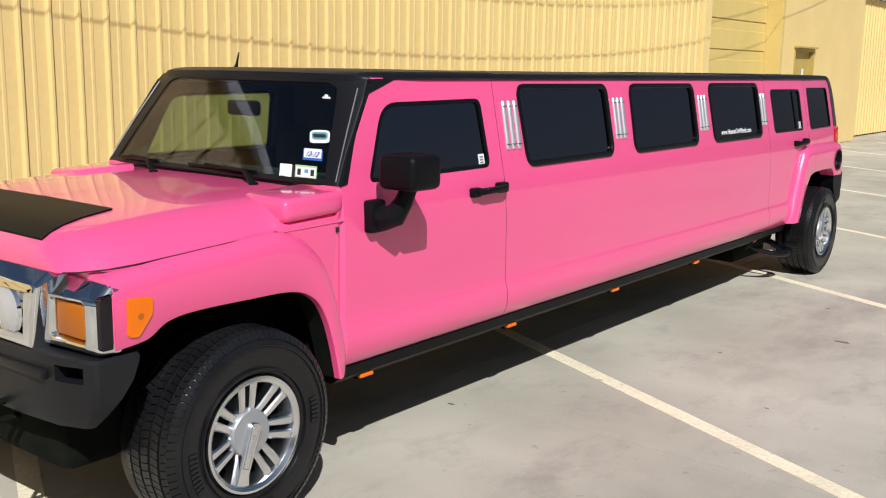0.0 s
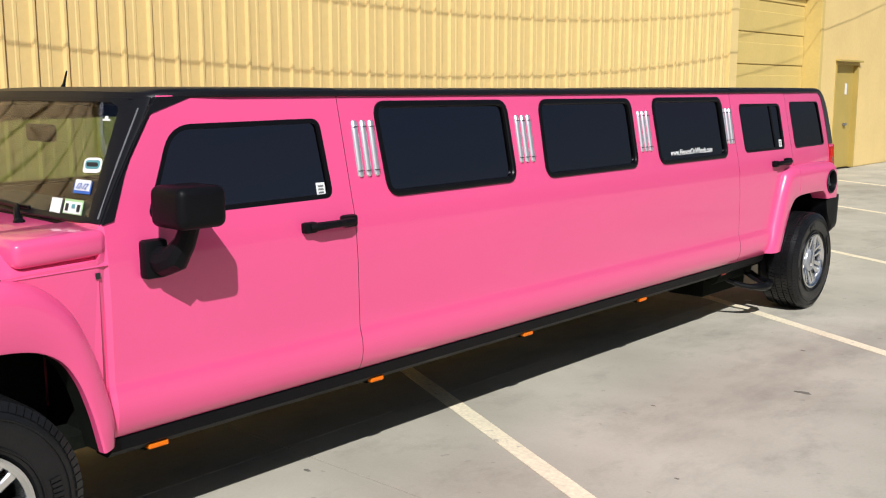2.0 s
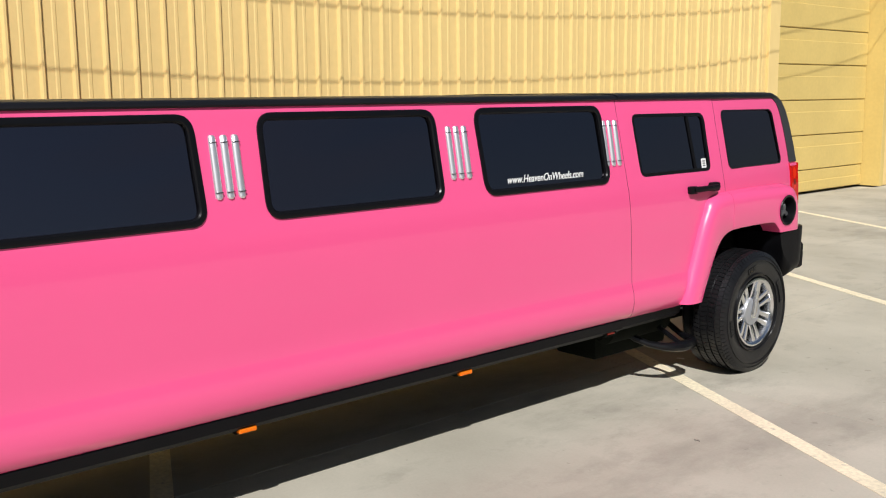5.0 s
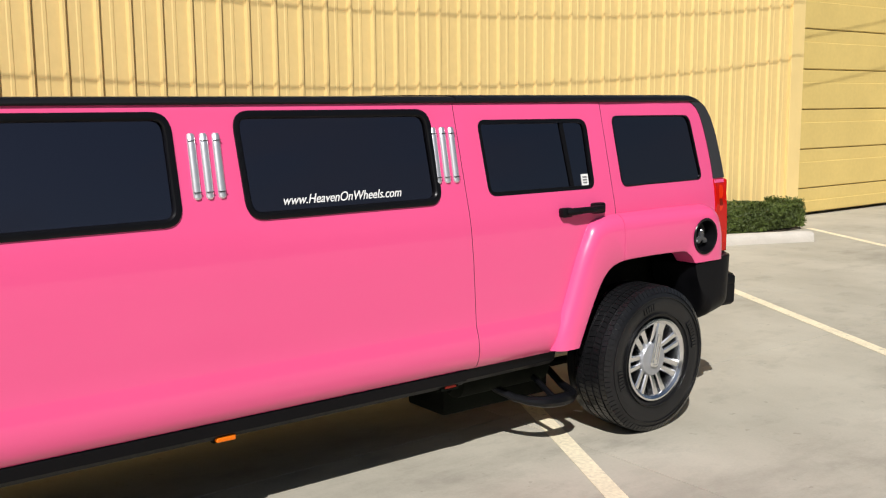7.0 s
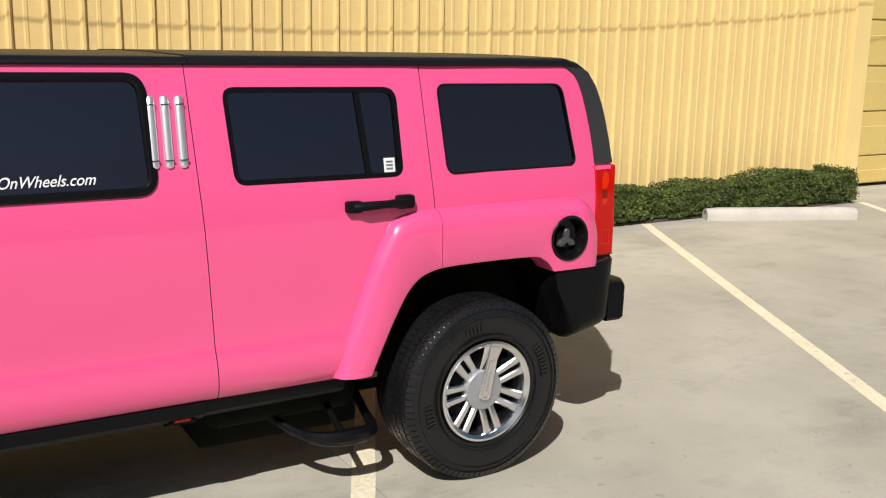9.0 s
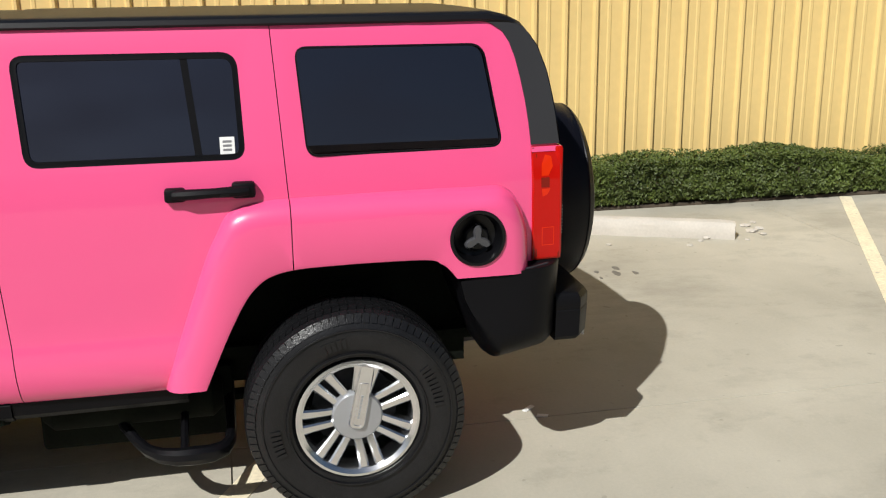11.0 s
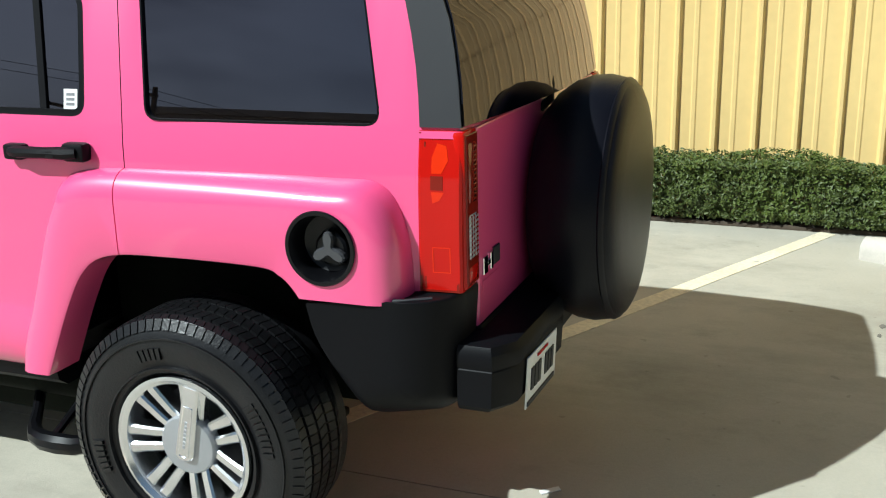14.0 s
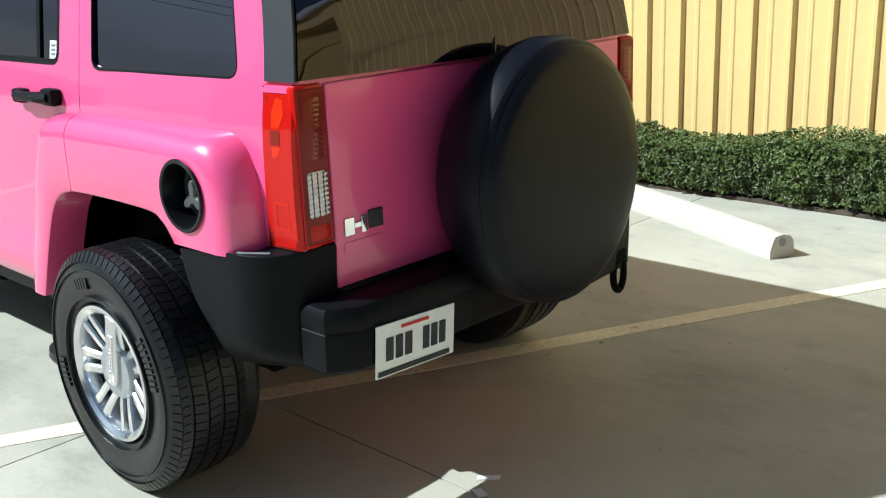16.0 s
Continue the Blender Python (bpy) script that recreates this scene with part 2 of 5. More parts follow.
def box(x0, x1, y0, y1, z0, z1, bevel=0.0, seg=2, bm=None):
    own = bm is None
    bm = bm or bmesh.new()
    made = bmesh.ops.create_cube(bm, size=1)["verts"]
    for v in made:
        v.co = Vector((x0 + (v.co.x + 0.5) * (x1 - x0), y0 + (v.co.y + 0.5) * (y1 - y0), z0 + (v.co.z + 0.5) * (z1 - z0)))
    if bevel:
        edges = list({e for v in made for e in v.link_edges})
        bmesh.ops.bevel(bm, geom=edges, offset=bevel, segments=seg, affect="EDGES", profile=0.5)
    return bm


def strip(bm, loops, closed=True, cap=True):
    """Joins rings of points with quads; caps the ends."""
    rows = [[bm.verts.new(p) for p in loop] for loop in loops]
    k = len(rows[0])
    for a, b in zip(rows, rows[1:]):
        for i in range(k if closed else k - 1):
            j = (i + 1) % k
            bm.faces.new((a[i], a[j], b[j], b[i]))
    if cap:
        bm.faces.new(rows[0][::-1])
        bm.faces.new(rows[-1])
    return bm


def rounded(corners, radius, seg=6):
    """A polygon with rounded corners, as 2D points."""
    out = []
    k = len(corners)
    for i, c in enumerate(corners):
        r = radius[i] if isinstance(radius, (list, tuple)) else radius
        p, a, b = Vector(c), Vector(corners[i - 1]), Vector(corners[(i + 1) % k])
        u, v = (a - p), (b - p)
        r0 = min(r, u.length * 0.48, v.length * 0.48)
        s, e = p + u.normalized() * r0, p + v.normalized() * r0
        if r0 < 1e-4:
            out.append(tuple(p))
            continue
        for q in range(seg + 1):
            t = q / seg
            out.append(tuple(s * (1 - t) ** 2 + p * 2 * t * (1 - t) * 0.98 + p * 2 * t * (1 - t) * 0.02 + e * t ** 2))
    return out


def shrink(points, d):
    """Moves a closed outline inwards by d (outwards when negative)."""
    k = len(points)
    area = sum(points[i][0] * points[(i + 1) % k][1] - points[(i + 1) % k][0] * points[i][1] for i in range(k))
    s = 1 if area > 0 else -1
    out = []
    for i in range(k):
        a, p, b = Vector(points[i - 1]), Vector(points[i]), Vector(points[(i + 1) % k])
        n1, n2 = (p - a), (b - p)
        n = Vector((-n1.y, n1.x)).normalized() + Vector((-n2.y, n2.x)).normalized()
        out.append(tuple(p + n.normalized() * d * s) if n.length > 1e-6 else tuple(p))
    return out


def tube(points, r, seg=8, bm=None):
    bm = bm or bmesh.new()
    pts = [Vector(p) for p in points]
    rings = []
    side = None
    for i, p in enumerate(pts):
        d = (pts[min(i + 1, len(pts) - 1)] - pts[max(i - 1, 0)]).normalized()
        ref = Vector((0, 0, 1)) if abs(d.z) < 0.9 else Vector((1, 0, 0))
        a = d.cross(ref).normalized() if side is None else (side - d * side.dot(d)).normalized()
        side = a
        b = d.cross(a)
        rr = r[i] if isinstance(r, (list, tuple)) else r
        rings.append([p + (a * math.cos(t) + b * math.sin(t)) * rr for t in (2 * math.pi * q / seg for q in range(seg))])
    return strip(bm, rings)


def lathe(profile, seg=48, axis="x", closed=False, bm=None):
    """Turns (along, radius) points round the x axis (or y, z)."""
    bm = bm or bmesh.new()
    rings = []
    for q in range(seg):
        t = 2 * math.pi * q / seg
        c, s = math.cos(t), math.sin(t)
        ring = []
        for a, r in profile:
            p = (a, r * c, r * s)
            ring.append(p if axis == "x" else (p[1], a, p[2]) if axis == "y" else (p[1], p[2], a))
        rings.append(ring)
    rows = [[bm.verts.new(p) for p in ring] for ring in rings]
    k = len(profile)
    for q in range(seg):
        a, b = rows[q], rows[(q + 1) % seg]
        for i in range(k if closed else k - 1):
            bm.faces.new((a[i], a[(i + 1) % k], b[(i + 1) % k], b[i]))
    if not closed:
        for i in (0, -1):
            if profile[i][1] < 1e-4:
                bmesh.ops.remove_doubles(bm, verts=[row[i] for row in rows], dist=1e-3)
    return bm


def cut(solid, cutter):
    """Takes the cutter's volume out of the solid; the cutter is used up."""
    md = solid.modifiers.new("cut", "BOOLEAN")
    md.operation, md.object, md.solver = "DIFFERENCE", cutter, "EXACT"
    dg = bpy.context.evaluated_depsgraph_get()
    me = bpy.data.meshes.new_from_object(solid.evaluated_get(dg))
    solid.modifiers.clear()
    solid.data = me
    bpy.data.objects.remove(cutter)
    return solid


# ---- ground ----
def slab(x0, x1, y0, y1, z0, z1, b=0.0012):
    """A paving slab with eased upper edges."""
    bm = bmesh.new()
    loops = [[(x0, y0, z0), (x1, y0, z0), (x1, y1, z0), (x0, y1, z0)],
             [(x0, y0, z1 - b), (x1, y0, z1 - b), (x1, y1, z1 - b), (x0, y1, z1 - b)],
             [(x0 + b, y0 + b, z1), (x1 - b, y0 + b, z1), (x1 - b, y1 - b, z1), (x0 + b, y1 - b, z1)]]
    return strip(bm, loops)


bm = bmesh.new()
bmesh.ops.create_grid(bm, x_segments=8, y_segments=8, size=900)
for v in bm.verts:
    v.co.z = -0.03
ground = tagged(part("ground", bm, CONCRETE), "tan concrete ground of the parking lot", "ground", kind="structure")

pavement = thing("pavement", "stained tan concrete paving with straight joints", "pavement", kind="structure")
XJ, YJ, SIZE = 0.29, -0.47, 4.6
for i in range(-1, 6):
    for j in range(-5, 7):
        x0, y0 = XJ + SIZE * i, YJ + SIZE * j
        part("slab", slab(x0 + 0.003, x0 + SIZE - 0.003, y0 + 0.003, y0 + SIZE - 0.003, -0.028, 0.0), CONCRETE, pavement)


def stall_line(y_at_zero, x0, x1, slope=-0.475, w=0.105):
    """A painted stall line, slanting across the lot."""
    bm = bmesh.new()
    d = Vector((1, slope)).normalized()
    nrm = Vector((-d.y, d.x)) * w / 2
    k = 24
    lo, hi = [], []
    for q in range(k + 1):
        x = x0 + (x1 - x0) * q / k
        p = Vector((x, y_at_zero + slope * x))
        e1, e2 = random.uniform(-0.004, 0.004), random.uniform(-0.004, 0.004)
        lo.append(p - nrm * (1 + e1 * 8)), hi.append(p + nrm * (1 + e2 * 8))
    loop = lo + hi[::-1]
    strip(bm, [[(p.x, p.y, -0.002) for p in loop], [(p.x, p.y, 0.003) for p in loop]])
    return tagged(part("stall_line", bm, LINE), "worn yellow painted parking stall line", "road marking", group="stall lines", kind="structure")


for y0, sl in ((-7.35, -0.5), (-3.73, -0.475), (-0.10, -0.505), (3.10, -0.54), (6.70, -0.54), (10.3, -0.54), (13.9, -0.54), (17.5, -0.54)):
    stall_line(y0, -3.6, 3.3, sl)

# ---- steel building ----
WALL_X = -4.35


def ribbed_sheet(width, z0, z1, pitch=0.286, height=0.032, thick=0.002):
    """A rolled steel sheet: a tall trapezoid rib each pitch, low beads between."""
    prof = []
    n = round(width / pitch)
    for k in range(n):
        y = k * pitch
        prof += [(0, y), (0, y + 0.012), (height, y + 0.030), (height, y + 0.052), (0, y + 0.070),
                 (0, y + 0.150), (0.006, y + 0.160), (0.006, y + 0.184), (0, y + 0.194)]
    prof.append((0, n * pitch))
    bm = bmesh.new()
    a = [bm.verts.new((x, y, z0)) for x, y in prof]
    b = [bm.verts.new((x, y, z1)) for x, y in prof]
    c = [bm.verts.new((x - thick, y, z0)) for x, y in prof]
    d = [bm.verts.new((x - thick, y, z1)) for x, y in prof]
    for i in range(len(prof) - 1):
        bm.faces.new((a[i], a[i + 1], b[i + 1], b[i]))
        bm.faces.new((c[i], d[i], d[i + 1], c[i + 1]))
        bm.faces.new((b[i], b[i + 1], d[i + 1], d[i]))
        bm.faces.new((a[i], c[i], c[i + 1], a[i + 1]))
    bm.faces.new((a[0], b[0], d[0], c[0]))
    bm.faces.new((a[-1], c[-1], d[-1], b[-1]))
    return bm


wall_west = thing("wall_west", "yellow ribbed steel wall of a warehouse", "wall", kind="structure")
EAVE = 4.6
part("backing", box(WALL_X - 0.25, WALL_X - 0.01, -17.0, 9.13, 0, EAVE), YELLOW_TRIM, wall_west)
PANEL = 0.858
first = part("panel", ribbed_sheet(PANEL, 0.02, EAVE), YELLOW_WALL, wall_west, "ribbed yellow steel panel")
first.location = (WALL_X, 9.13 - PANEL, 0)
for k in range(1, 30):
    o = first.copy()
    scene.collection.objects.link(o)
    o.location = (WALL_X, 9.13 - PANEL * (k + 1), 0)
part("corner_trim", box(WALL_X - 0.02, WALL_X + 0.045, 9.132, 9.33, 0.0, EAVE, 0.006), YELLOW_TRIM, wall_west)
part("gutter", box(WALL_X + 0.002, WALL_X + 0.15, -17.0, 19.6, EAVE - 0.04, EAVE + 0.11, 0.01), WHITE_TRIM, wall_west, "white metal gutter")
# shutter in its deep opening
garage = thing("door_1", "closed yellow sectional overhead door in a deep opening", "garage door", kind="structure")
GX = -4.70
part("frame", box(GX - 0.3, WALL_X + 0.035, 9.34, 9.46, 0, EAVE, 0.006), YELLOW_TRIM, garage)
part("frame", box(GX - 0.3, WALL_X + 0.03, 13.38, 13.53, 0, EAVE, 0.006), YELLOW_DOOR, garage)
part("lintel", box(GX - 0.3, WALL_X + 0.03, 9.46, 13.38, 4.1, EAVE, 0.006), YELLOW_TRIM, garage)
sec = 0.628
for k in range(7):
    z = 0.42 + (k - 1) * sec
    lo = max(z, 0.02)
    bm = box(GX - 0.05, GX, 9.47, 13.37, lo, min(z + sec - 0.010, 4.09), 0.006, 1)
    if z + 0.20 < 4.0:
        box(GX - 0.001, GX + 0.016, 9.47, 13.37, max(z + 0.008, 0.03), min(z + 0.42, 4.08), 0.008, 1, bm)
    part("panel", bm, YELLOW_DOOR, garage)

# smooth wall with a steel door, and the ribbed wing behind
wall_far = thing("wall_far", "smooth yellow wall beside the overhead door", "wall", kind="structure")
part("wall", box(WALL_X - 0.25, WALL_X, 13.532, 14.40, 0, EAVE), YELLOW_WALL, wall_far)
part("wall", box(WALL_X - 0.25, WALL_X, 15.80, 19.75, 0, EAVE), YELLOW_WALL, wall_far)
part("wall", box(WALL_X - 0.25, WALL_X, 14.40, 15.80, 2.41, EAVE), YELLOW_WALL, wall_far)
door = thing("door_2", "closed olive yellow steel door with a small window", "door", kind="structure")
part("leaf", box(WALL_X - 0.14, WALL_X - 0.09, 14.46, 15.74, 0.02, 2.35, 0.004), OLIVE_DOOR, door)
part("frame", box(WALL_X - 0.16, WALL_X + 0.02, 14.40, 14.46, 0, 2.41, 0.004), OLIVE_DOOR, door)
part("frame", box(WALL_X - 0.16, WALL_X + 0.02, 15.74, 15.80, 0, 2.41, 0.004), OLIVE_DOOR, door)
part("frame", box(WALL_X - 0.16, WALL_X + 0.02, 14.46, 15.74, 2.35, 2.41, 0.004), OLIVE_DOOR, door)
part("drip_cap", box(WALL_X, WALL_X + 0.10, 14.36, 15.84, 2.42, 2.46, 0.004), OLIVE_DOOR, door)
part("pane", box(WALL_X - 0.091, WALL_X - 0.086, 15.26, 15.38, 1.69, 1.94), WHITE, door, "small pale window pane")
part("handle", box(WALL_X - 0.09, WALL_X - 0.03, 15.24, 15.36, 0.98, 1.04, 0.008), STEEL, door, "steel lever handle")
wing = thing("wall_wing", "ribbed yellow steel wing wall with a white gutter", "wall", kind="structure")
for k in range(9):
    o = first.copy()
    scene.collection.objects.link(o)
    o.parent = wing
    o.location = (WALL_X - 0.6, 20.3 + PANEL * k, 0)
    o.scale.z = 0.88
part("backing", box(WALL_X - 0.9, WALL_X - 0.62, 19.76, 28.6, 0, 4.05), YELLOW_TRIM, wing)
part("gutter", box(WALL_X - 0.75, WALL_X - 0.42, 20.0, 28.6, 4.06, 4.26, 0.01), WHITE_TRIM, wing, "white metal gutter")
# the rest of the warehouse behind the walls
part("roof", box(-30, WALL_X - 0.26, -17.0, 19.7, EAVE - 0.2, EAVE - 0.05), WHITE_TRIM, wall_west)
part("end_wall", box(-30, WALL_X - 0.26, -17.2, -17.0, 0, EAVE - 0.2), YELLOW_WALL, wall_west)
part("end_wall", box(-30, WALL_X - 0.26, 19.75, 19.95, 0, EAVE), YELLOW_WALL, wall_far)

# ---- planting bed and hedge ----
bed = tagged(part("planting_bed", box(-4.33, -3.62, -15.0, 8.5, -0.02, 0.03, 0.02), SOIL), "dark soil bed along the wall", "planting bed", kind="structure")
HX0, HX1, HY0, HY1, HZ = -4.16, -3.56, -14.5, 8.45, 0.395


def hedge_top(y):
    return HZ + 0.035 * math.sin(y * 1.9) + 0.025 * math.sin(y * 4.3 + 1) + 0.02 * math.sin(y * 0.7)


def hedge_leaves(count, y0, y1):
    """Small pointed leaves over and just inside the clipped faces of the hedge."""
    rng = np.random.default_rng(7)
    verts, faces = [], []
    made = 0
    while made < count:
        y = rng.uniform(y0, y1)
        top = hedge_top(y)
        u = rng.random()
        depth = abs(rng.normal(0, 0.05))
        if u < 0.50:
            p = Vector((HX1 - depth + 0.04 * noise.noise((y * 2.5, made % 7, 3)), y, rng.uniform(0.05, top)))
            nrm = Vector((1, 0, 0.2))
            p.x += 0.05 * noise.noise((y * 3, p.z * 4, 0)) + 0.045 * noise.noise((y * 13, p.z * 13, 2)) - 0.05 * max(0, 0.16 - p.z) / 0.16
            if p.z > top - 0.08:
                p.x -= 0.05 * (p.z - top + 0.08) / 0.08
        elif u < 0.92:
            p = Vector((rng.uniform(HX0, HX1), y, top - depth))
            nrm = Vector((0.1, 0, 1))
            p.z += 0.04 * noise.noise((p.x * 3, y * 3, 5)) + 0.03 * noise.noise((p.x * 12, y * 12, 8))
        else:
            p = Vector((rng.uniform(HX0, HX1), (y1 if rng.random() < 0.75 else y0) + rng.normal(0, 0.03), rng.uniform(0.05, top)))
            nrm = Vector((0, 1, 0.2))
            if p.z > top - 0.1:
                p.y -= 0.05
        d = Vector(rng.normal(0, 0.55, 3)) + nrm
        d.normalize()
        a = d.cross(Vector(rng.normal(0, 1, 3))).normalized()
        b = d.cross(a)
        s = rng.uniform(0.010, 0.020)
        i = len(verts)
        verts += [p - a * s, p + b * s * 0.5 + d * s * 0.15, p + a * s * 1.1, p - b * s * 0.5 + d * s * 0.15]
        faces.append((i, i + 1, i + 2, i + 3))
        made += 1
    return verts, faces


hedge = thing("hedge", "low clipped green boxwood hedge along the yellow wall", "hedge")
me = bpy.data.meshes.new("leaves")
v, f = hedge_leaves(190000, -6.5, HY1)
me.from_pydata([tuple(p) for p in v], [], f)
me.materials.append(LEAF)
leaves = new("leaves", me)
leaves.parent = hedge
tagged(leaves, "dense small green leaves", kind="stuff")
bm = bmesh.new()
N = 90
loops = []
for k in range(N + 1):
    y = -6.5 + (HY1 - 0.05 + 6.5) * k / N
    t = hedge_top(y) - 0.06
    wob = 0.02 * math.sin(k * 1.7)
    loops.append([(HX0 + 0.06, y, 0.05), (HX0 + 0.06, y, t), (HX1 - 0.12, y, t), (HX1 - 0.07 + wob, y, t - 0.07), (HX1 - 0.06 + wob, y, 0.2), (HX1 - 0.12, y, 0.05)])
strip(bm, loops)
part("twig_core", bm, TWIG, hedge, "dark twiggy core")


def wheel_stop(x, y, length=1.78, broken=False):
    """A cast concrete parking bumper with a rounded top and bolt sockets."""
    ob = thing("wheel_stop", "weathered grey concrete wheel stop with a chipped end" if broken else "pale concrete wheel stop with a rounded top", "wheel stop", (x, y, 0), group="wheel stops")
    ob.rotation_euler[2] = math.atan2(1, 0.42) - math.pi / 2
    sect = [(-0.085, 0.0), (-0.085, 0.05), (-0.075, 0.095), (-0.05, 0.125), (0.0, 0.138), (0.05, 0.125), (0.075, 0.095), (0.085, 0.05), (0.085, 0.0)]
    bm = bmesh.new()
    rings = []
    ks = 14
    for k in range(ks + 1):
        yy = length * k / ks
        sc = 0.93 if k in (0, ks) else 1.0
        j = 0.004
        rings.append([(a * sc + random.uniform(-j, j), yy + random.uniform(-j, j) + (0.03 * a * 10 * 0.1 if k == ks and broken else 0), b * sc) for a, b in sect])
    strip(bm, rings)
    part("beam", bm, CONCRETE_STOP, ob, smooth=True)
    for yy in (0.02, length - 0.02):
        s = 1 if yy > 1 else -1
        bmh = bmesh.new()
        strip(bmh, [[(0.0 + r * math.cos(t), yy + s * (0.02 + d), 0.085 + r * math.sin(t)) for t in (q * math.pi / 6 for q in range(12))] for r, d in ((0.024, -0.02), (0.024, 0.0015), (0.017, 0.001))])
        part("lifting_socket", bmh, STEEL, ob, "dark round lifting socket")
    return ob


wheel_stop(-3.29, -1.085)
wheel_stop(-3.10, 1.93, 1.55, broken=True)
wheel_stop(-3.52, 5.85)


def rubble(name, spots, material, label, category):
    for x, y, s in spots:
        bm = bmesh.new()
        bmesh.ops.create_icosphere(bm, subdivisions=1, radius=s)
        for v in bm.verts:
            v.co = Vector((v.co.x * random.uniform(0.8, 1.6), v.co.y * random.uniform(0.7, 1.3), max(v.co.z * random.uniform(0.2, 0.45), -s * 0.2)))
        ob = part(name, bm, material)
        ob.location = (x, y, s * 0.2)
        ob.rotation_euler[2] = random.uniform(0, 6)
        tagged(ob, label, category, group=name + "s by the wheel stop")


rubble("concrete_chip", [(-2.62, 3.58, 0.05), (-2.70, 3.68, 0.04), (-2.52, 3.62, 0.03), (-2.52, 3.14, 0.045), (-2.46, 3.06, 0.022), (-2.35, 2.92, 0.022), (-2.52, 2.35, 0.022),
                         (-2.80, 3.62, 0.045), (-2.40, 3.42, 0.02), (-2.75, 2.6, 0.015), (-2.9, 3.74, 0.03)], CONCRETE_STOP, "small pale broken concrete chip on the paving", "rubble")


def litter(x, y, l, w, turn):
    bm = slab(-l / 2, l / 2, -w / 2, w / 2, 0.001, 0.004, 0.001)
    for v in bm.verts:
        v.co.x += 0.15 * v.co.y
    ob = part("paper_scrap", bm, WHITE)
    ob.location, ob.rotation_euler = (x, y, 0), (0, 0, turn)
    tagged(ob, "small white paper scrap lying on the concrete", "litter", group="paper scraps")


litter(0.19, 0.89, 0.075, 0.026, 2.3)
litter(0.28, 0.93, 0.05, 0.03, 1.2)
litter(0.47, -0.07, 0.05, 0.02, 0.4)

# dark spots on the paving
TAR = mat("faded_tar", (0.16, 0.145, 0.12), rough=0.9, vary=0.2, scale=20)
for x, y, s in ((1.90, -2.37, 0.045), (0.61, -5.2, 0.02), (-1.80, 2.12, 0.05), (-1.92, 2.16, 0.045), (-1.78, 2.25, 0.035), (-1.86, 2.00, 0.03), (-1.72, 1.98, 0.02), (1.5, -1.4, 0.015), (2.0, -4.1, 0.012), (-1.0, 0.5, 0.012), (1.35, -3.2, 0.014)):
    bm = bmesh.new()
    ring = [(x + s * math.cos(t) * random.uniform(0.7, 1.4), y + 0.5 * s * math.sin(t) * random.uniform(0.7, 1.3)) for t in (q * math.pi / 6 for q in range(12))]
    strip(bm, [[(a, b, -0.001) for a, b in ring], [(a, b, 0.002) for a, b in ring]])
    tagged(part("tar_spot", bm, TAR), "small dark tar spot on the concrete", "stain", group="tar spots", kind="structure")

# ---- power line and the far side of the lot ----
PX, PY = 35.6, -22.4


def utility_pole(x, y, h, turn):
    ob = thing("utility_pole", "weathered wooden utility pole with a crossarm and transformers", "utility pole", (x, y, 0), group="utility poles")
    ob.rotation_euler[2] = turn
    part("pole", tube([(0, 0, 0), (0, 0, h * 0.5), (0, 0, h)], [0.17, 0.145, 0.115], 10), WOOD, ob, smooth=True)
    part("crossarm", box(-1.1, 1.1, -0.06, 0.06, h - 0.45, h - 0.30, 0.01), WOOD, ob)
    for sx in (-0.95, -0.4, 0.4, 0.95):
        part("insulator", lathe([(h - 0.30, 0.0), (h - 0.30, 0.05), (h - 0.22, 0.03), (h - 0.16, 0.05), (h - 0.12, 0.0)], 10, "z"), WHITE_TRIM, ob)
        ob.children[-1].location.x = sx
    for sx in (-0.42, 0.42):
        part("transformer", lathe([(h - 1.45, 0.0), (h - 1.45, 0.17), (h - 0.85, 0.17), (h - 0.80, 0.1), (h - 0.78, 0.0)], 14, "z"), STEEL, ob, smooth=True)
        ob.children[-1].location.x = sx
    return ob


utility_pole(PX, PY, 9.35, 0.6)
utility_pole(35.6, -32.2, 9.0, 0.5)
CX = -2.5
UP = (CX - WALL_X) / SUN.x
LOWY, LOWZ = 1.5 + UP * SUN.y, 1.96 + UP * SUN.z
utility_pole(CX, LOWY - 24, LOWZ + 0.0075 * 24 ** 2, 0.0)
utility_pole(CX, LOWY + 24, LOWZ + 0.0075 * 24 ** 2, 0.0)
for dx, dz in ((0.0, 0.0), (0.05, 0.85)):
    pts = [(CX + dx, LOWY + 24 * s, LOWZ + dz + 0.0075 * (24 * s) ** 2) for s in (q / 12 for q in range(-12, 13))]
    tagged(part("power_cable", tube(pts, 0.0065, 6), CABLE), "black overhead power cable sagging between poles", "cable", group="power cables")
for s in (-1, 1):
    pts = [(PX + s * 0.7 - 46 * t, PY - s * 0.6 - 36 * t, 9.05 - 0.9 * (1 - (abs(t) * 2 - 1) ** 2)) for t in (q / 8 for q in range(-8, 9))]
    tagged(part("power_cable", tube(pts, 0.011, 6), CABLE), "black overhead power cable sagging between poles", "cable", group="power cables")



def tree_top(a):
    """Height of the far trees in the direction a."""
    return 6.0 + 0.5 * math.sin(a * 9) + 0.25 * math.sin(a * 23 + 1) + 0.16 * math.sin(a * 71) + 0.1 * math.sin(a * 163)


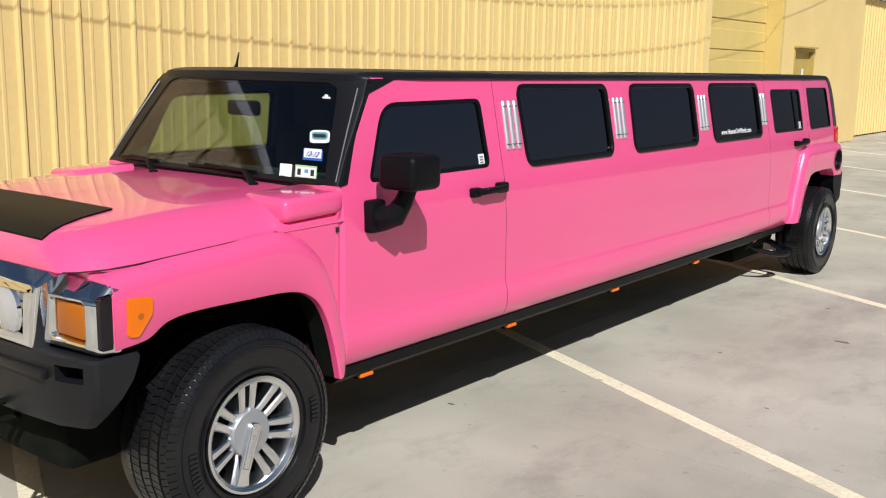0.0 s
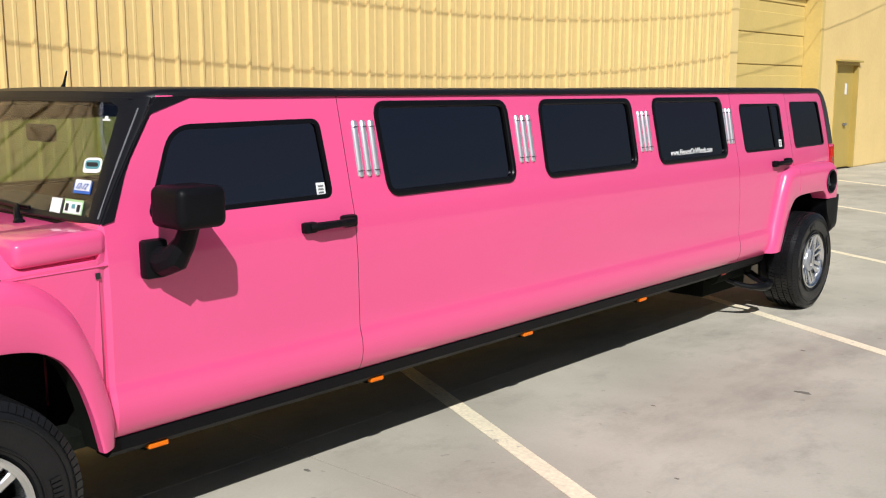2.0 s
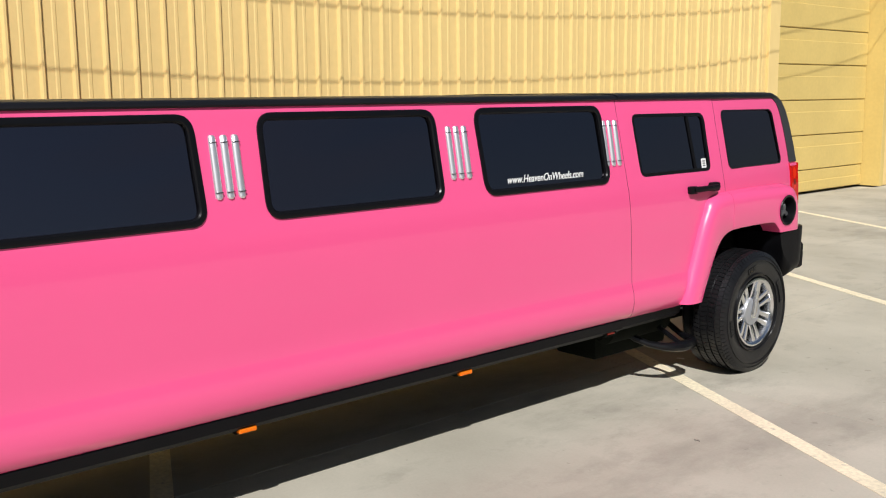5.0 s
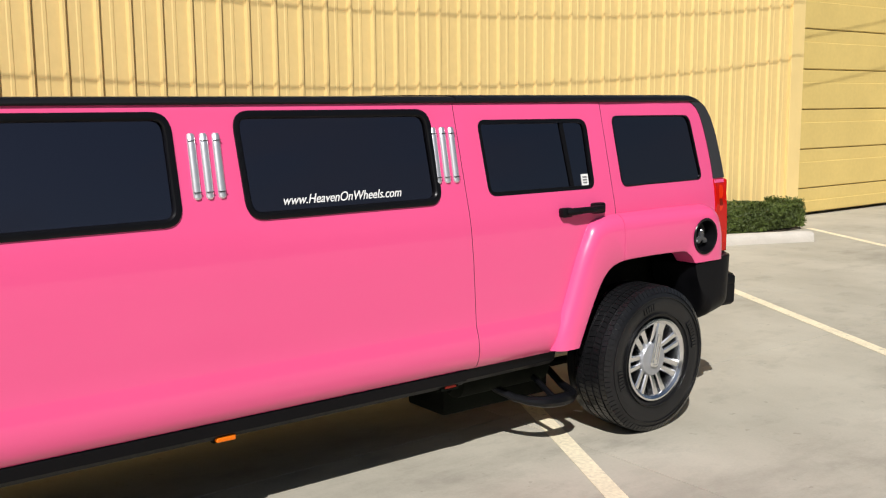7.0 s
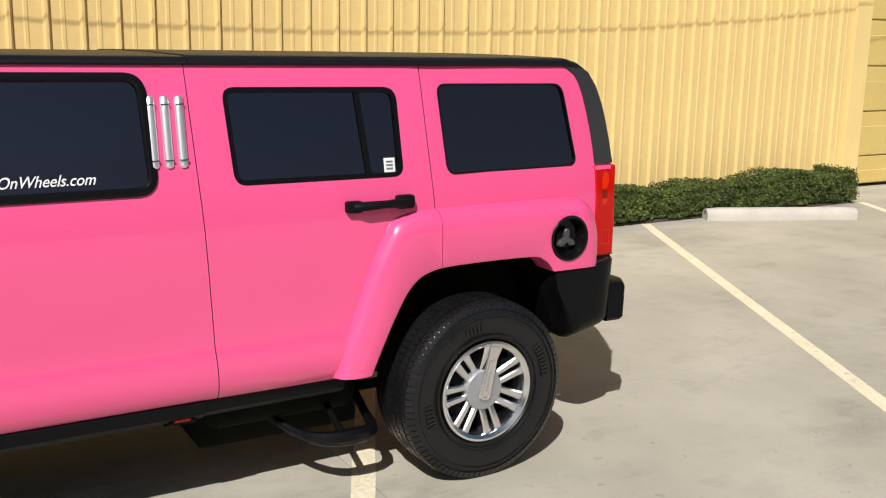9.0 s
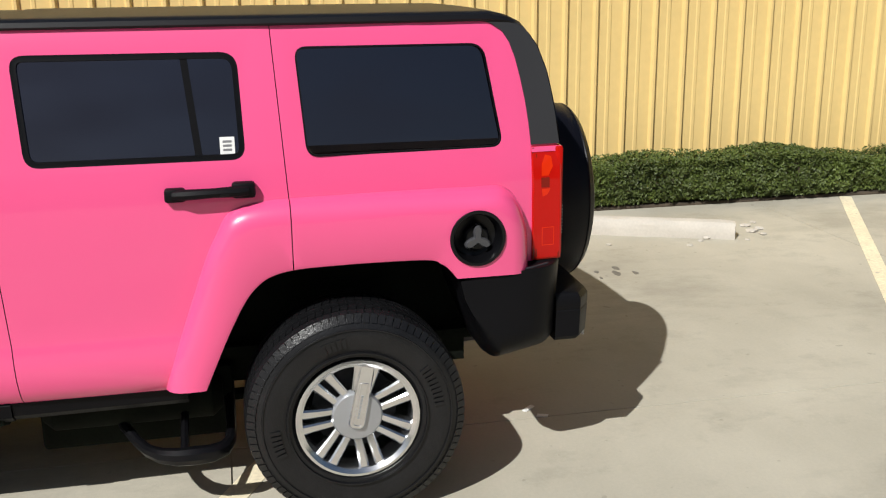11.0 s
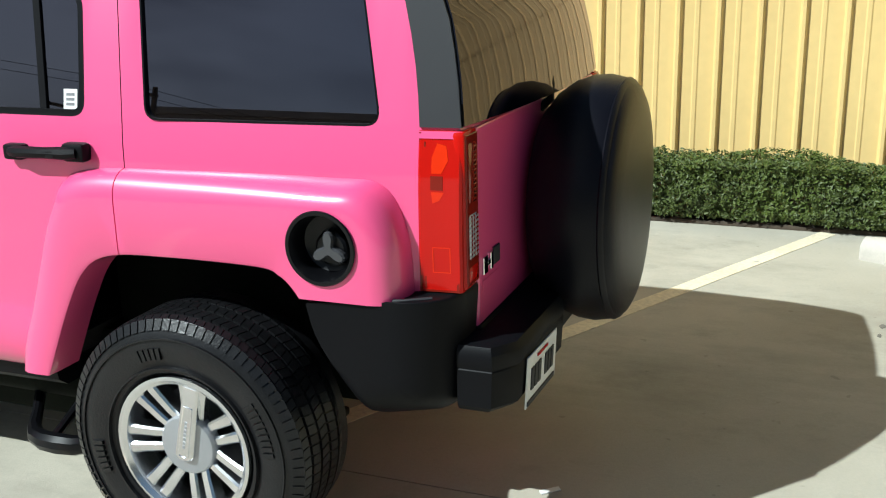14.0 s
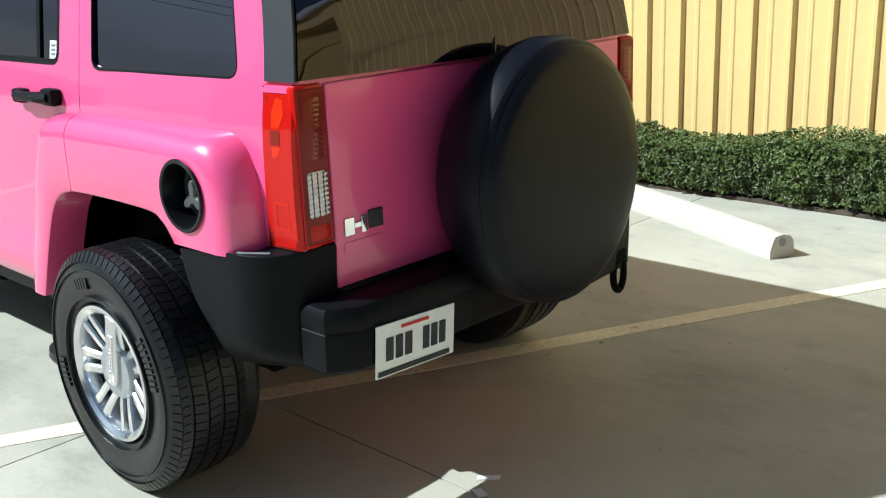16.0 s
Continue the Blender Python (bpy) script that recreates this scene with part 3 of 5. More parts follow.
rng = np.random.default_rng(3)
verts, faces = [], []
for q in range(1200):
    a = -2.4 + 3.7 * q / 1199
    for r, z in ((62.0, 0.0), (64.5, tree_top(a) * 0.7), (66.5, tree_top(a) - 0.35), (70.0, 0.0)):
        verts.append((r * math.cos(a), r * math.sin(a) - 5, z))
    if q and not -0.95 < a < 0.50:
        i = 4 * q
        faces += [(i - 4 + c, i + c, i + c + 1, i - 3 + c) for c in range(3)]
for k in range(30000):
    a = rng.uniform(-2.4, 1.3)
    if -0.95 < a < 0.50:
        continue
    f = rng.uniform(0, 1) ** 0.35
    r = 61.5 + 5 * f + rng.uniform(-0.3, 0.3)
    p = Vector((r * math.cos(a), r * math.sin(a) - 5, f * (tree_top(a) - 0.25)))
    s = rng.uniform(0.18, 0.42)
    i = len(verts)
    for q in range(4):
        verts.append(tuple(p + Vector(rng.normal(0, 1, 3)).normalized() * s))
    faces += [(i, i + 1, i + 2), (i, i + 2, i + 3), (i, i + 1, i + 3), (i + 1, i + 2, i + 3)]
me = bpy.data.meshes.new("tree_line")
me.from_pydata(verts, [], faces)
me.materials.append(FAR_TREES)
# long dark building across the lot
far_house = thing("warehouse", "long dark flat-roofed warehouse across the lot", "building", (52, -16.0, 0))
part("wall", box(0, 14, -40.0, 40.0, 0, 11.2, 0.02), FAR_WALL, far_house, "dark weathered wall")
part("roof", box(-0.25, 14.2, -40.3, 40.3, 11.204, 11.62, 0.04), FAR_WALL, far_house, "dark flat roof edge")
for q in range(8):
    part("panel_seam", box(-0.03, -0.003, -35.0 + 10 * q, -34.9 + 10 * q, 0.1, 11.1), FAR_WALL, far_house)
tagged(new("tree_line", me), "dark distant row of trees across the lot", "trees", kind="stuff")


# ---- limousine ----
limo = thing("limousine", "bright pink stretched off-road limousine with a black roof", "car", (0, 0, 0))
PROF = [(0.52, 0.838), (0.54, 0.862), (0.575, 0.879), (0.62, 0.888), (0.675, 0.886), (0.73, 0.873), (0.745, 0.871), (0.82, 0.872), (1.05, 0.874), (1.20, 0.868), (1.28, 0.858), (1.33, 0.848), (1.79, 0.763), (1.80, 0.758)]
YR, YF = 0.0, -7.13
HALF = 0.40


def side_x(z, y=-3.0):
    """Half width of the body at height z; it narrows towards the tail."""
    k = 1 - 0.075 * max(0.0, min(1.0, y + 0.2)) ** 1.5
    for (a, xa), (b, xb) in zip(PROF, PROF[1:]):
        if z <= b:
            return k * (xa + (xb - xa) * max(0.0, (z - a) / (b - a)))
    return k * PROF[-1][1]


def section(y, top, squeeze=1.0, inset=0.0, low=0.52):
    """One ring across the body at y, no higher than top."""
    half = []
    for z, x in PROF:
        zz = min(max(z, low), top)
        half.append((max(side_x(zz, y) - inset, 0.05) * squeeze - 0.004 * max(0, z - top), y, zz))
    return half + [(-x, yy, z) for x, yy, z in half[::-1]]


def solid(name, rings, material):
    bm = bmesh.new()
    strip(bm, rings)
    return part(name, bm, material)


STATIONS = [(-6.54, 1.335, 0.985), (-6.52, 1.375, 1), (-6.44, 1.52, 1), (-6.295, 1.785, 1), (-6.285, 1.80, 1), (-5.30, 1.80, 1), (-1.20, 1.80, 1), (-0.7, 1.80, 1), (-0.3, 1.80, 1), (0.25, 1.80, 1), (0.50, 1.80, 1), (0.58, 1.80, 1), (0.65, 1.787, 1), (0.69, 1.765, 1),
            (0.735, 1.70, 1), (0.767, 1.615, 1), (0.797, 1.46, 1), (0.807, 1.36, 1), (0.812, 1.345, 0.985)]
shell = solid("body", [section(y, h, s) for y, h, s in STATIONS], PINK)
shell.data.materials.append(LINING)
inner = solid("inner", [section(y, h, 1, 0.05, 0.60) for y, h in ((-6.48, 1.30), (-6.40, 1.47), (-6.24, 1.75), (-1.2, 1.75), (-0.3, 1.75), (0.50, 1.75), (0.60, 1.745), (0.65, 1.69), (0.69, 1.60), (0.72, 1.48), (0.735, 1.33))], LINING)
inner.data.materials.append(LINING)
inner.data.polygons.foreach_set("material_index", [1] * len(inner.data.polygons))
cut(shell, inner)

SHORT = 0.19


def drawn(y):
    """The y at which a point of the car is drawn before its middle is shortened."""
    return y if y > -1.2 else y - SHORT if y < -5.2 + SHORT else -1.2 + (y + 1.2) * 4.0 / (4.0 - SHORT)


def settled(y):
    """The y at which a drawn point of the car ends up."""
    return y if y > -1.2 else y + SHORT if y < -5.2 else -1.2 + (y + 1.2) * (4.0 - SHORT) / 4.0


WINDOWS = {
    "front_door_window": ([(-6.150, 1.337), (-5.205, 1.345), (-5.230, 1.697), (-5.995, 1.688)], [0.05, 0.05, 0.05, 0.10]),
    "side_window": ([(-4.850, 1.337), (-3.885, 1.342), (-3.898, 1.752), (-4.878, 1.754)], 0.065),
    "side_window.001": ([(-3.585, 1.340), (-2.615, 1.344), (-2.622, 1.750), (-3.580, 1.752)], 0.065),
    "side_window.002": ([(-2.315, 1.344), (-1.360, 1.346), (-1.380, 1.750), (-2.336, 1.752)], 0.065),
    "rear_door_window": ([(-1.060, 1.346), (-0.340, 1.346), (-0.350, 1.708), (-1.085, 1.712)], [0.05, 0.05, 0.06, 0.05]),
    "quarter_window": ([(-0.130, 1.343), (0.593, 1.343), (0.530, 1.716), (-0.155, 1.720)], [0.045, 0.05, 0.055, 0.045]),
}
WINDOWS = {name: ([(drawn(y), z) for y, z in quad], rad) for name, (quad, rad) in WINDOWS.items()}


def bow(x, t):
    """How far the windscreen curves back from its slanted plane."""
    return -0.002 + (0.015 + 0.07 * max(0.0, min(1.0, t)) ** 2) * (abs(x) / 0.8) ** 4


# round off the front corners behind the curved windscreen
bm = bmesh.new()
rings = []
for q in range(21):
    x = -0.95 + 0.095 * q
    rings.append([(x, -6.54 + 0.25 * t + bow(x, t) + 0.012, 1.337 + 0.455 * t) for t in (0.0, 0.25, 0.5, 0.75, 1.0, 1.06)] + [(x, -7.4, 1.82), (x, -7.4, 1.337)])
strip(bm, rings)
bmesh.ops.recalc_face_normals(bm, faces=bm.faces)
cut(shell, part("cutter", bm, PINK))


def wall_prism(bm, outline, sign, deep=0.10, out=0.10):
    """A prism through the leaning side, from deep inside to outside."""
    strip(bm, [[(sign * (side_x(z, y) - deep), y, z) for y, z in outline], [(sign * (side_x(z, y) + out), y, z) for y, z in outline]])


bm = bmesh.new()
for name, (quad, rad) in WINDOWS.items():
    o = rounded(quad, rad)
    for sgn in (1, -1):
        wall_prism(bm, o, sgn)
ARCH_R = [(-0.61, 0.40), (-0.60, 0.545), (-0.48, 0.77), (-0.395, 0.90), (-0.30, 0.955), (-0.18, 0.985), (0.30, 0.985), (0.375, 0.955), (0.395, 0.885), (0.90, 0.885), (0.90, 0.40)]
for sgn in (1, -1):
    strip(bm, [[(sgn * 0.45, y, z) for y, z in ARCH_R], [(sgn * 1.1, y, z) for y, z in ARCH_R]])
# door seams
for y0, y1, z0, z1 in ((-5.30, -5.265, 0.5, 1.81), (-1.222, -1.155, 0.5, 1.81), (-0.235, -0.165, 1.20, 1.81)):
    for sgn in (1, -1):
        zs = [z0] + [z for z, _ in PROF if z0 < z < z1] + [z1]
        rings = []
        for z in zs:
            y = y0 + (y1 - y0) * (1.8 - z) / 1.26
            x = side_x(z, y)
            rings.append([(sgn * (x - 0.022), y - 0.0017, z), (sgn * (x + 0.05), y - 0.0017, z), (sgn * (x + 0.05), y + 0.0017, z), (sgn * (x - 0.022), y + 0.0017, z)])
        strip(bm, rings)
# front and rear screens
for y0, z0, y1, z1, w0, w1, d in ((-6.515, 1.345, -6.305, 1.776, 0.79, 0.69, -1), (0.79, 1.40, 0.70, 1.70, 0.66, 0.60, 1)):
    ring = rounded([(-w0, 0), (w0, 0), (w1, 1), (-w1, 1)], 0.05)
    strip(bm, [[(x, y0 + (y1 - y0) * t - 0.16 * 1, z0 + (z1 - z0) * t) for x, t in ring], [(x, y0 + (y1 - y0) * t + 0.16, z0 + (z1 - z0) * t) for x, t in ring]])
bmesh.ops.recalc_face_normals(bm, faces=bm.faces)
cutter = part("cutter", bm, PINK)
cutter.data.materials.append(LINING)
cutter.data.polygons.foreach_set("material_index", [1] * len(cutter.data.polygons))
cut(shell, cutter)
soft(shell.data, 28)
shell.parent = limo
shell["label"] = "glossy pink body shell with door seams"


def glazing(name, quad, rad, sign, glass, rim, proud, parent):
    """A pane in a rubber rim, lying on the leaning side."""
    o = rounded(quad, rad)
    bm = bmesh.new()
    i1 = shrink(o, 0.004)
    flat = np.linalg.lstsq(np.array([(1.0, y, z) for y, z in i1]), np.array([side_x(z, y) for y, z in i1]), rcond=None)[0]
    strip(bm, [[(sign * (flat[0] + flat[1] * y + flat[2] * z - deep), y, z) for y, z in i1] for deep in (0.017, 0.011)])
    pane = part(name, bm, glass, parent)
    if rim:
        loops = []
        for d, x in ((-0.014 if proud > 0.005 else 0.0, -0.012), (-0.016 if proud > 0.005 else 0.0, proud * 0.7), (-0.006 if proud > 0.005 else 0.003, proud), (rim * 0.6, proud * 0.9), (rim, proud * 0.3), (rim, -0.013)):
            loops.append([(sign * (side_x(z, y) + x), y, z) for y, z in shrink(o, d)])
        bm = bmesh.new()
        rows = [[bm.verts.new(p) for p in loop] for loop in loops]
        k = len(rows[0])
        for a, b in zip(rows, rows[1:]):
            for i in range(k):
                bm.faces.new((a[i], a[(i + 1) % k], b[(i + 1) % k], b[i]))
        part("window_rim", bm, GASKET, pane, "black rubber rim", smooth=True)
    return pane


panes = {}
for name, (quad, rad) in WINDOWS.items():
    base = name.split(".")[0]
    glass = GLASS_CAB if base == "front_door_window" else GLASS_DARK
    rim, proud = (0.015, 0.010) if base == "side_window" else (0.020, -0.001) if base != "quarter_window" else (0.006, -0.001)
    for sgn in (1, -1):
        p = glazing(base, quad, rad, sgn, GLASS_DARK if sgn > 0 else glass, rim, proud, limo)
        if sgn > 0:
            panes[name] = p
# divider post of the rear door window
for sgn in (1, -1):
    bm = bmesh.new()
    strip(bm, [[(sgn * (side_x(z, y) + x), y, z) for x, y in ((-0.010, yy - 0.012), (-0.004, yy - 0.012), (-0.004, yy + 0.012), (-0.010, yy + 0.012))] for z, yy in ((1.365, -0.497), (1.69, -0.528))])
    part("window_post", bm, BLACK_TRIM, limo)

# roof
ROOF = [(0.772, 1.792), (0.778, 1.800), (0.772, 1.816), (0.752, 1.826), (0.70, 1.830), (0.55, 1.832), (0.40, 1.834), (0.2, 1.835), (0.0, 1.835)]


def roof_ring(y, lift=0.0, k=1.0, drop=0.0, curve=0.0):
    k *= 1 - 0.075 * max(0.0, min(1.0, y + 0.2)) ** 1.5
    half = [(x * k, y + curve * bow(x * k, 1.0), z + (lift if z > 1.81 else 0) - drop) for x, z in ROOF]
    return half + [(-x, yy, z) for x, yy, z in half[-2::-1]]


bm = bmesh.new()
strip(bm, [roof_ring(-5.298, -0.005), roof_ring(-1.21, -0.005)])
part("roof", bm, ROOF_BLACK, limo, "black roof of the stretched middle", smooth=True)
bm = bmesh.new()
strip(bm, [roof_ring(-6.306, -0.014, 0.92, 0.030, 1), roof_ring(-6.290, -0.004, 0.945, 0.014, 1), roof_ring(-6.24, 0, 0.97, 0.006, 1), roof_ring(-6.14, 0, 0.99, 0.001, 0.6), roof_ring(-5.9, 0, 1, 0, 0.1), roof_ring(-5.302)])
part("roof", bm, ROOF_BLACK, limo, "black roof over the cab", smooth=True)
bm = bmesh.new()
strip(bm, [roof_ring(-1.206), roof_ring(-0.7), roof_ring(-0.2), roof_ring(0.3), roof_ring(0.56), roof_ring(0.63, -0.008, 0.996, 0.008), roof_ring(0.68, -0.014, 0.988, 0.026), roof_ring(0.712, -0.014, 0.975, 0.060)])
part("roof", bm, ROOF_BLACK, limo, "black rear roof", smooth=True)


def on_side(bm, outline, sign, x0, x1):
    strip(bm, [[(sign * (side_x(z, y) + x0), y, z) for y, z in outline], [(sign * (side_x(z, y) + x1), y, z) for y, z in outline]])
    return bm


# windscreen, its black surround and the pillars
def shield(t, off=0.0):
    """A point line up the slanted windscreen: y and z at t, off metres in front."""
    return -6.54 + 0.25 * t - off * 0.88, 1.335 + 0.455 * t + off * 0.48


def along(table, t):
    """Linear reading of a table of (t, x)."""
    for (ta, xa), (tb, xb) in zip(table, table[1:]):
        if t <= tb:
            return xa + (xb - xa) * max(0.0, (t - ta) / (tb - ta))
    return table[-1][1]


# half widths of the black surround, and of the clear glass
OUTER = [(-0.01, 0.840), (0.5, 0.799), (0.85, 0.768), (1.0, 0.742)]
CLEAR_W = [(0.04, 0.760), (0.45, 0.695), (0.72, 0.650), (0.88, 0.622), (0.93, 0.600), (0.955, 0.55)]


def even_ring(table, off, inset=0.0):
    """A closed outline over the screen, from the lowest to the highest t of a table of half widths."""
    t0, t1 = table[0][0] + inset, table[-1][0] - inset
    ts = [t0 + (t1 - t0) * q / 24 for q in range(25)]
    right = [(along(table, t) - inset, t) for t in ts]
    low = [(-right[0][0] + 2 * right[0][0] * q / 12, t0) for q in range(12)]
    high = [(right[-1][0] - 2 * right[-1][0] * q / 12, t1) for q in range(1, 12)]
    ring = low + right + high + [(-x, t) for x, t in right[:0:-1]]
    return [(x, shield(t, off)[0] + bow(x, t), shield(t, off)[1]) for x, t in ring]


bm = bmesh.new()
rows = [[bm.verts.new(p) for p in even_ring(c, o, d)] for c, o, d in ((OUTER, -0.025, 0.0), (OUTER, 0.008, 0.0), (OUTER, 0.013, 0.010), (CLEAR_W, 0.012, 0.0), (CLEAR_W, -0.02, 0.0))]
for a, b in zip(rows, rows[1:]):
    for i in range(len(a)):
        j = (i + 1) % len(a)
        bm.faces.new((a[i], a[j], b[j], b[i]))
part("windscreen_surround", bm, ROOF_BLACK, limo, "black windscreen surround", smooth=True)
bm = bmesh.new()
faces_at = []
for off in (0.008, 0.003):
    faces_at.append([[bm.verts.new((x, shield(t, off)[0] + bow(x, t), shield(t, off)[1])) for x in ((-1 + i / 14) * (0.774 - 0.158 * t) for i in range(29))] for t in (0.012 + 0.948 * j / 12 for j in range(13))])
for g in faces_at:
    for j in range(12):
        for i in range(28):
            bm.faces.new((g[j][i], g[j][i + 1], g[j + 1][i + 1], g[j + 1][i]))
rim = [(0, i) for i in range(29)] + [(j, 28) for j in range(1, 13)] + [(12, i) for i in range(27, -1, -1)] + [(j, 0) for j in range(11, 0, -1)]
for (a, b), (c, d) in zip(rim, rim[1:] + rim[:1]):
    bm.faces.new((faces_at[0][a][b], faces_at[1][a][b], faces_at[1][c][d], faces_at[0][c][d]))
windscreen = part("windscreen", bm, GLASS_SHIELD, limo, "clear windscreen with stickers", smooth=True)
for sgn in (1, -1):
    edge = [(0.70, 1.345), (0.694, 1.42), (0.684, 1.50), (0.669, 1.58), (0.650, 1.66), (0.630, 1.715), (0.602, 1.758), (0.56, 1.785), (0.49, 1.80)]
    back = [(0.585, 1.80), (0.652, 1.787), (0.692, 1.765), (0.737, 1.70), (0.769, 1.615), (0.785, 1.54), (0.799, 1.46), (0.812, 1.345)]
    part("pillar", on_side(bmesh.new(), edge + back, sgn, -0.01, 0.006), PILLAR_BLACK, limo, "satin black rear roof pillar")
    edge = [(shield(t)[0] + bow(side_x(shield(t)[1]), t) - 0.004, shield(t)[1]) for t in (0.0, 0.15, 0.3, 0.45, 0.6, 0.75, 0.85, 0.93, 1.01)]
    back = [(-6.05, 1.799), (-6.14, 1.797), (-6.205, 1.786), (-6.258, 1.762), (-6.284, 1.725), (-6.305, 1.69), (-6.350, 1.62), (-6.408, 1.51), (-6.479, 1.345)]
    part("windscreen_pillar", on_side(bmesh.new(), edge + back, sgn, -0.03, 0.005), ROOF_BLACK, limo, "black windscreen pillar wrapped round the corner")
    part("pillar_trim", tube([(sgn * x, shield(t, 0.014)[0] + bow(x, t), shield(t, 0.014)[1]) for x, t in ((0.826, 0.03), (0.777, 0.47), (0.724, 0.90))], 0.0035, 6), STEEL, limo, "thin pillar moulding")
# rear screen: one curved pane from edge to edge, with a black border
REAR = [(1.345, 0.812), (1.36, 0.810), (1.46, 0.799), (1.54, 0.785), (1.615, 0.769), (1.70, 0.737), (1.765, 0.692), (1.80, 0.62)]


def rear_point(u, z, off):
    """A point on the rear screen: u from -1 to 1 across, at height z."""
    for (za, ya), (zb, yb) in zip(REAR, REAR[1:]):
        if z <= zb:
            y = ya + (yb - ya) * (z - za) / (zb - za)
            break
    return u * (side_x(z, 0.78) - 0.004), y + off + 0.045 * (1 - u * u), z


bm = bmesh.new()
sheets = [[[bm.verts.new(rear_point(-1 + i / 12, 1.348 + 0.402 * j / 16, off)) for i in range(25)] for j in range(17)] for off in (0.007, 0.001)]
for g in sheets:
    for j in range(16):
        for i in range(24):
            bm.faces.new((g[j][i], g[j][i + 1], g[j + 1][i + 1], g[j + 1][i]))
rim = [(0, i) for i in range(25)] + [(j, 24) for j in range(1, 17)] + [(16, i) for i in range(23, -1, -1)] + [(j, 0) for j in range(15, 0, -1)]
for (a, b), (c, d) in zip(rim, rim[1:] + rim[:1]):
    bm.faces.new((sheets[0][a][b], sheets[1][a][b], sheets[1][c][d], sheets[0][c][d]))
rear_window = part("rear_window", bm, GLASS_REAR, limo, "dark curved rear window", smooth=True)
bm = bmesh.new()
rings = []
for du, dz, off in ((0.0, 0.0, -0.03), (0.0, 0.0, 0.0), (0.10, 0.045, 0.0), (0.10, 0.045, -0.03)):
    zs, us = (1.349 + dz * 0.4, 1.752 - dz), (-1 + du, 1 - du)
    ring = [(us[0] + (us[1] - us[0]) * q / 12, zs[0]) for q in range(12)] + [(us[1], zs[0] + (zs[1] - zs[0]) * q / 12) for q in range(12)]
    ring += [(us[1] + (us[0] - us[1]) * q / 12, zs[1]) for q in range(12)] + [(us[0], zs[1] + (zs[0] - zs[1]) * q / 12) for q in range(12)]
    rings.append([bm.verts.new(rear_point(u, z, off)) for u, z in ring])
for a, b in zip(rings, rings[1:]):
    for i in range(48):
        bm.faces.new((a[i], a[(i + 1) % 48], b[(i + 1) % 48], b[i]))
part("window_border", bm, GASKET, rear_window, "black border behind the glass", smooth=True)
# a line of small white letters that cannot be read
for q in range(16):
    z = 1.655
    ring = [(0.17 - 0.045 * q, z), (0.145 - 0.045 * q, z), (0.145 - 0.045 * q, z + 0.03), (0.17 - 0.045 * q, z + 0.03)]
    part("bar", strip(bmesh.new(), [[rear_point(u, zz, o) for u, zz in ring] for o in (0.0075, 0.009)]), WHITE, rear_window)
# wipers, inner mirror, dash, aerial
for xp, reach in ((0.405, 0.56), (-0.332, 0.38)):
    ys, zs = shield(0.045, 0.018)
    wiper = part("wiper", tube([(xp, -6.625, 1.30), (xp - 0.015, -6.622, 1.325), (xp - 0.07, -6.600, 1.352), (xp - 0.14, ys - 0.02, 1.366), (xp - reach * 0.75, ys - 0.012, zs + 0.012)], [0.016, 0.015, 0.013, 0.010, 0.007], 8), BLACK_TRIM, limo, "black wiper arm", smooth=True)
    part("blade", box(xp - reach, xp - 0.06, ys - 0.010, ys, zs - 0.008, zs + 0.008, 0.003, 1), GASKET, wiper)
    part("pivot", lathe([(0, 0.0), (0, 0.028), (0.04, 0.022), (0.05, 0.0)], 10, "z"), BLACK_TRIM, wiper)
    wiper.children[-1].location = (xp, -6.625, 1.285)
part("inner_mirror", box(-0.13, 0.09, -6.325, -6.285, 1.60, 1.675, 0.016), BLACK_TRIM, limo, "black interior mirror", smooth=True)
part("dashboard", box(-0.74, 0.74, -6.44, -6.08, 1.15, 1.33, 0.05), LINING, limo, "dark dashboard", smooth=True)
bm = tube([(-0.50, -5.945, 1.822), (-0.50, -5.935, 1.85), (-0.505, -5.915, 1.912)], [0.016, 0.008, 0.004], 6)
part("aerial", bm, BLACK_TRIM, limo, "short black roof aerial")
ob = part("cab_partition", box(-0.68, 0.68, -5.34, -5.31, 0.62, 1.74), LINING, limo)
for x in (-0.38, 0.38):
    seat = part("seat", box(x - 0.26, x + 0.26, -6.0, -5.5, 0.62, 0.98, 0.06), LINING, limo, "dark front seat", smooth=True)
    part("backrest", box(x - 0.25, x + 0.25, -5.56, -5.42, 0.95, 1.50, 0.05), LINING, seat, smooth=True)


# wheel arch flares: a broad lip swept between the outer outline and the opening
def smooth_curve(pts, k):
    """A Catmull-Rom curve through the points, k steps between each pair."""
    out = []
    ext = [pts[0]] + pts + [pts[-1]]
    for p0, p1, p2, p3 in zip(ext, ext[1:], ext[2:], ext[3:]):
        for q in range(k):
            t = q / k
            out.append(tuple(0.5 * (2 * b + (c - a) * t + (2 * a - 5 * b + 4 * c - d) * t * t + (3 * b - a - 3 * c + d) * t ** 3) for a, b, c, d in zip(p0, p1, p2, p3)))
    return out + [tuple(pts[-1])]


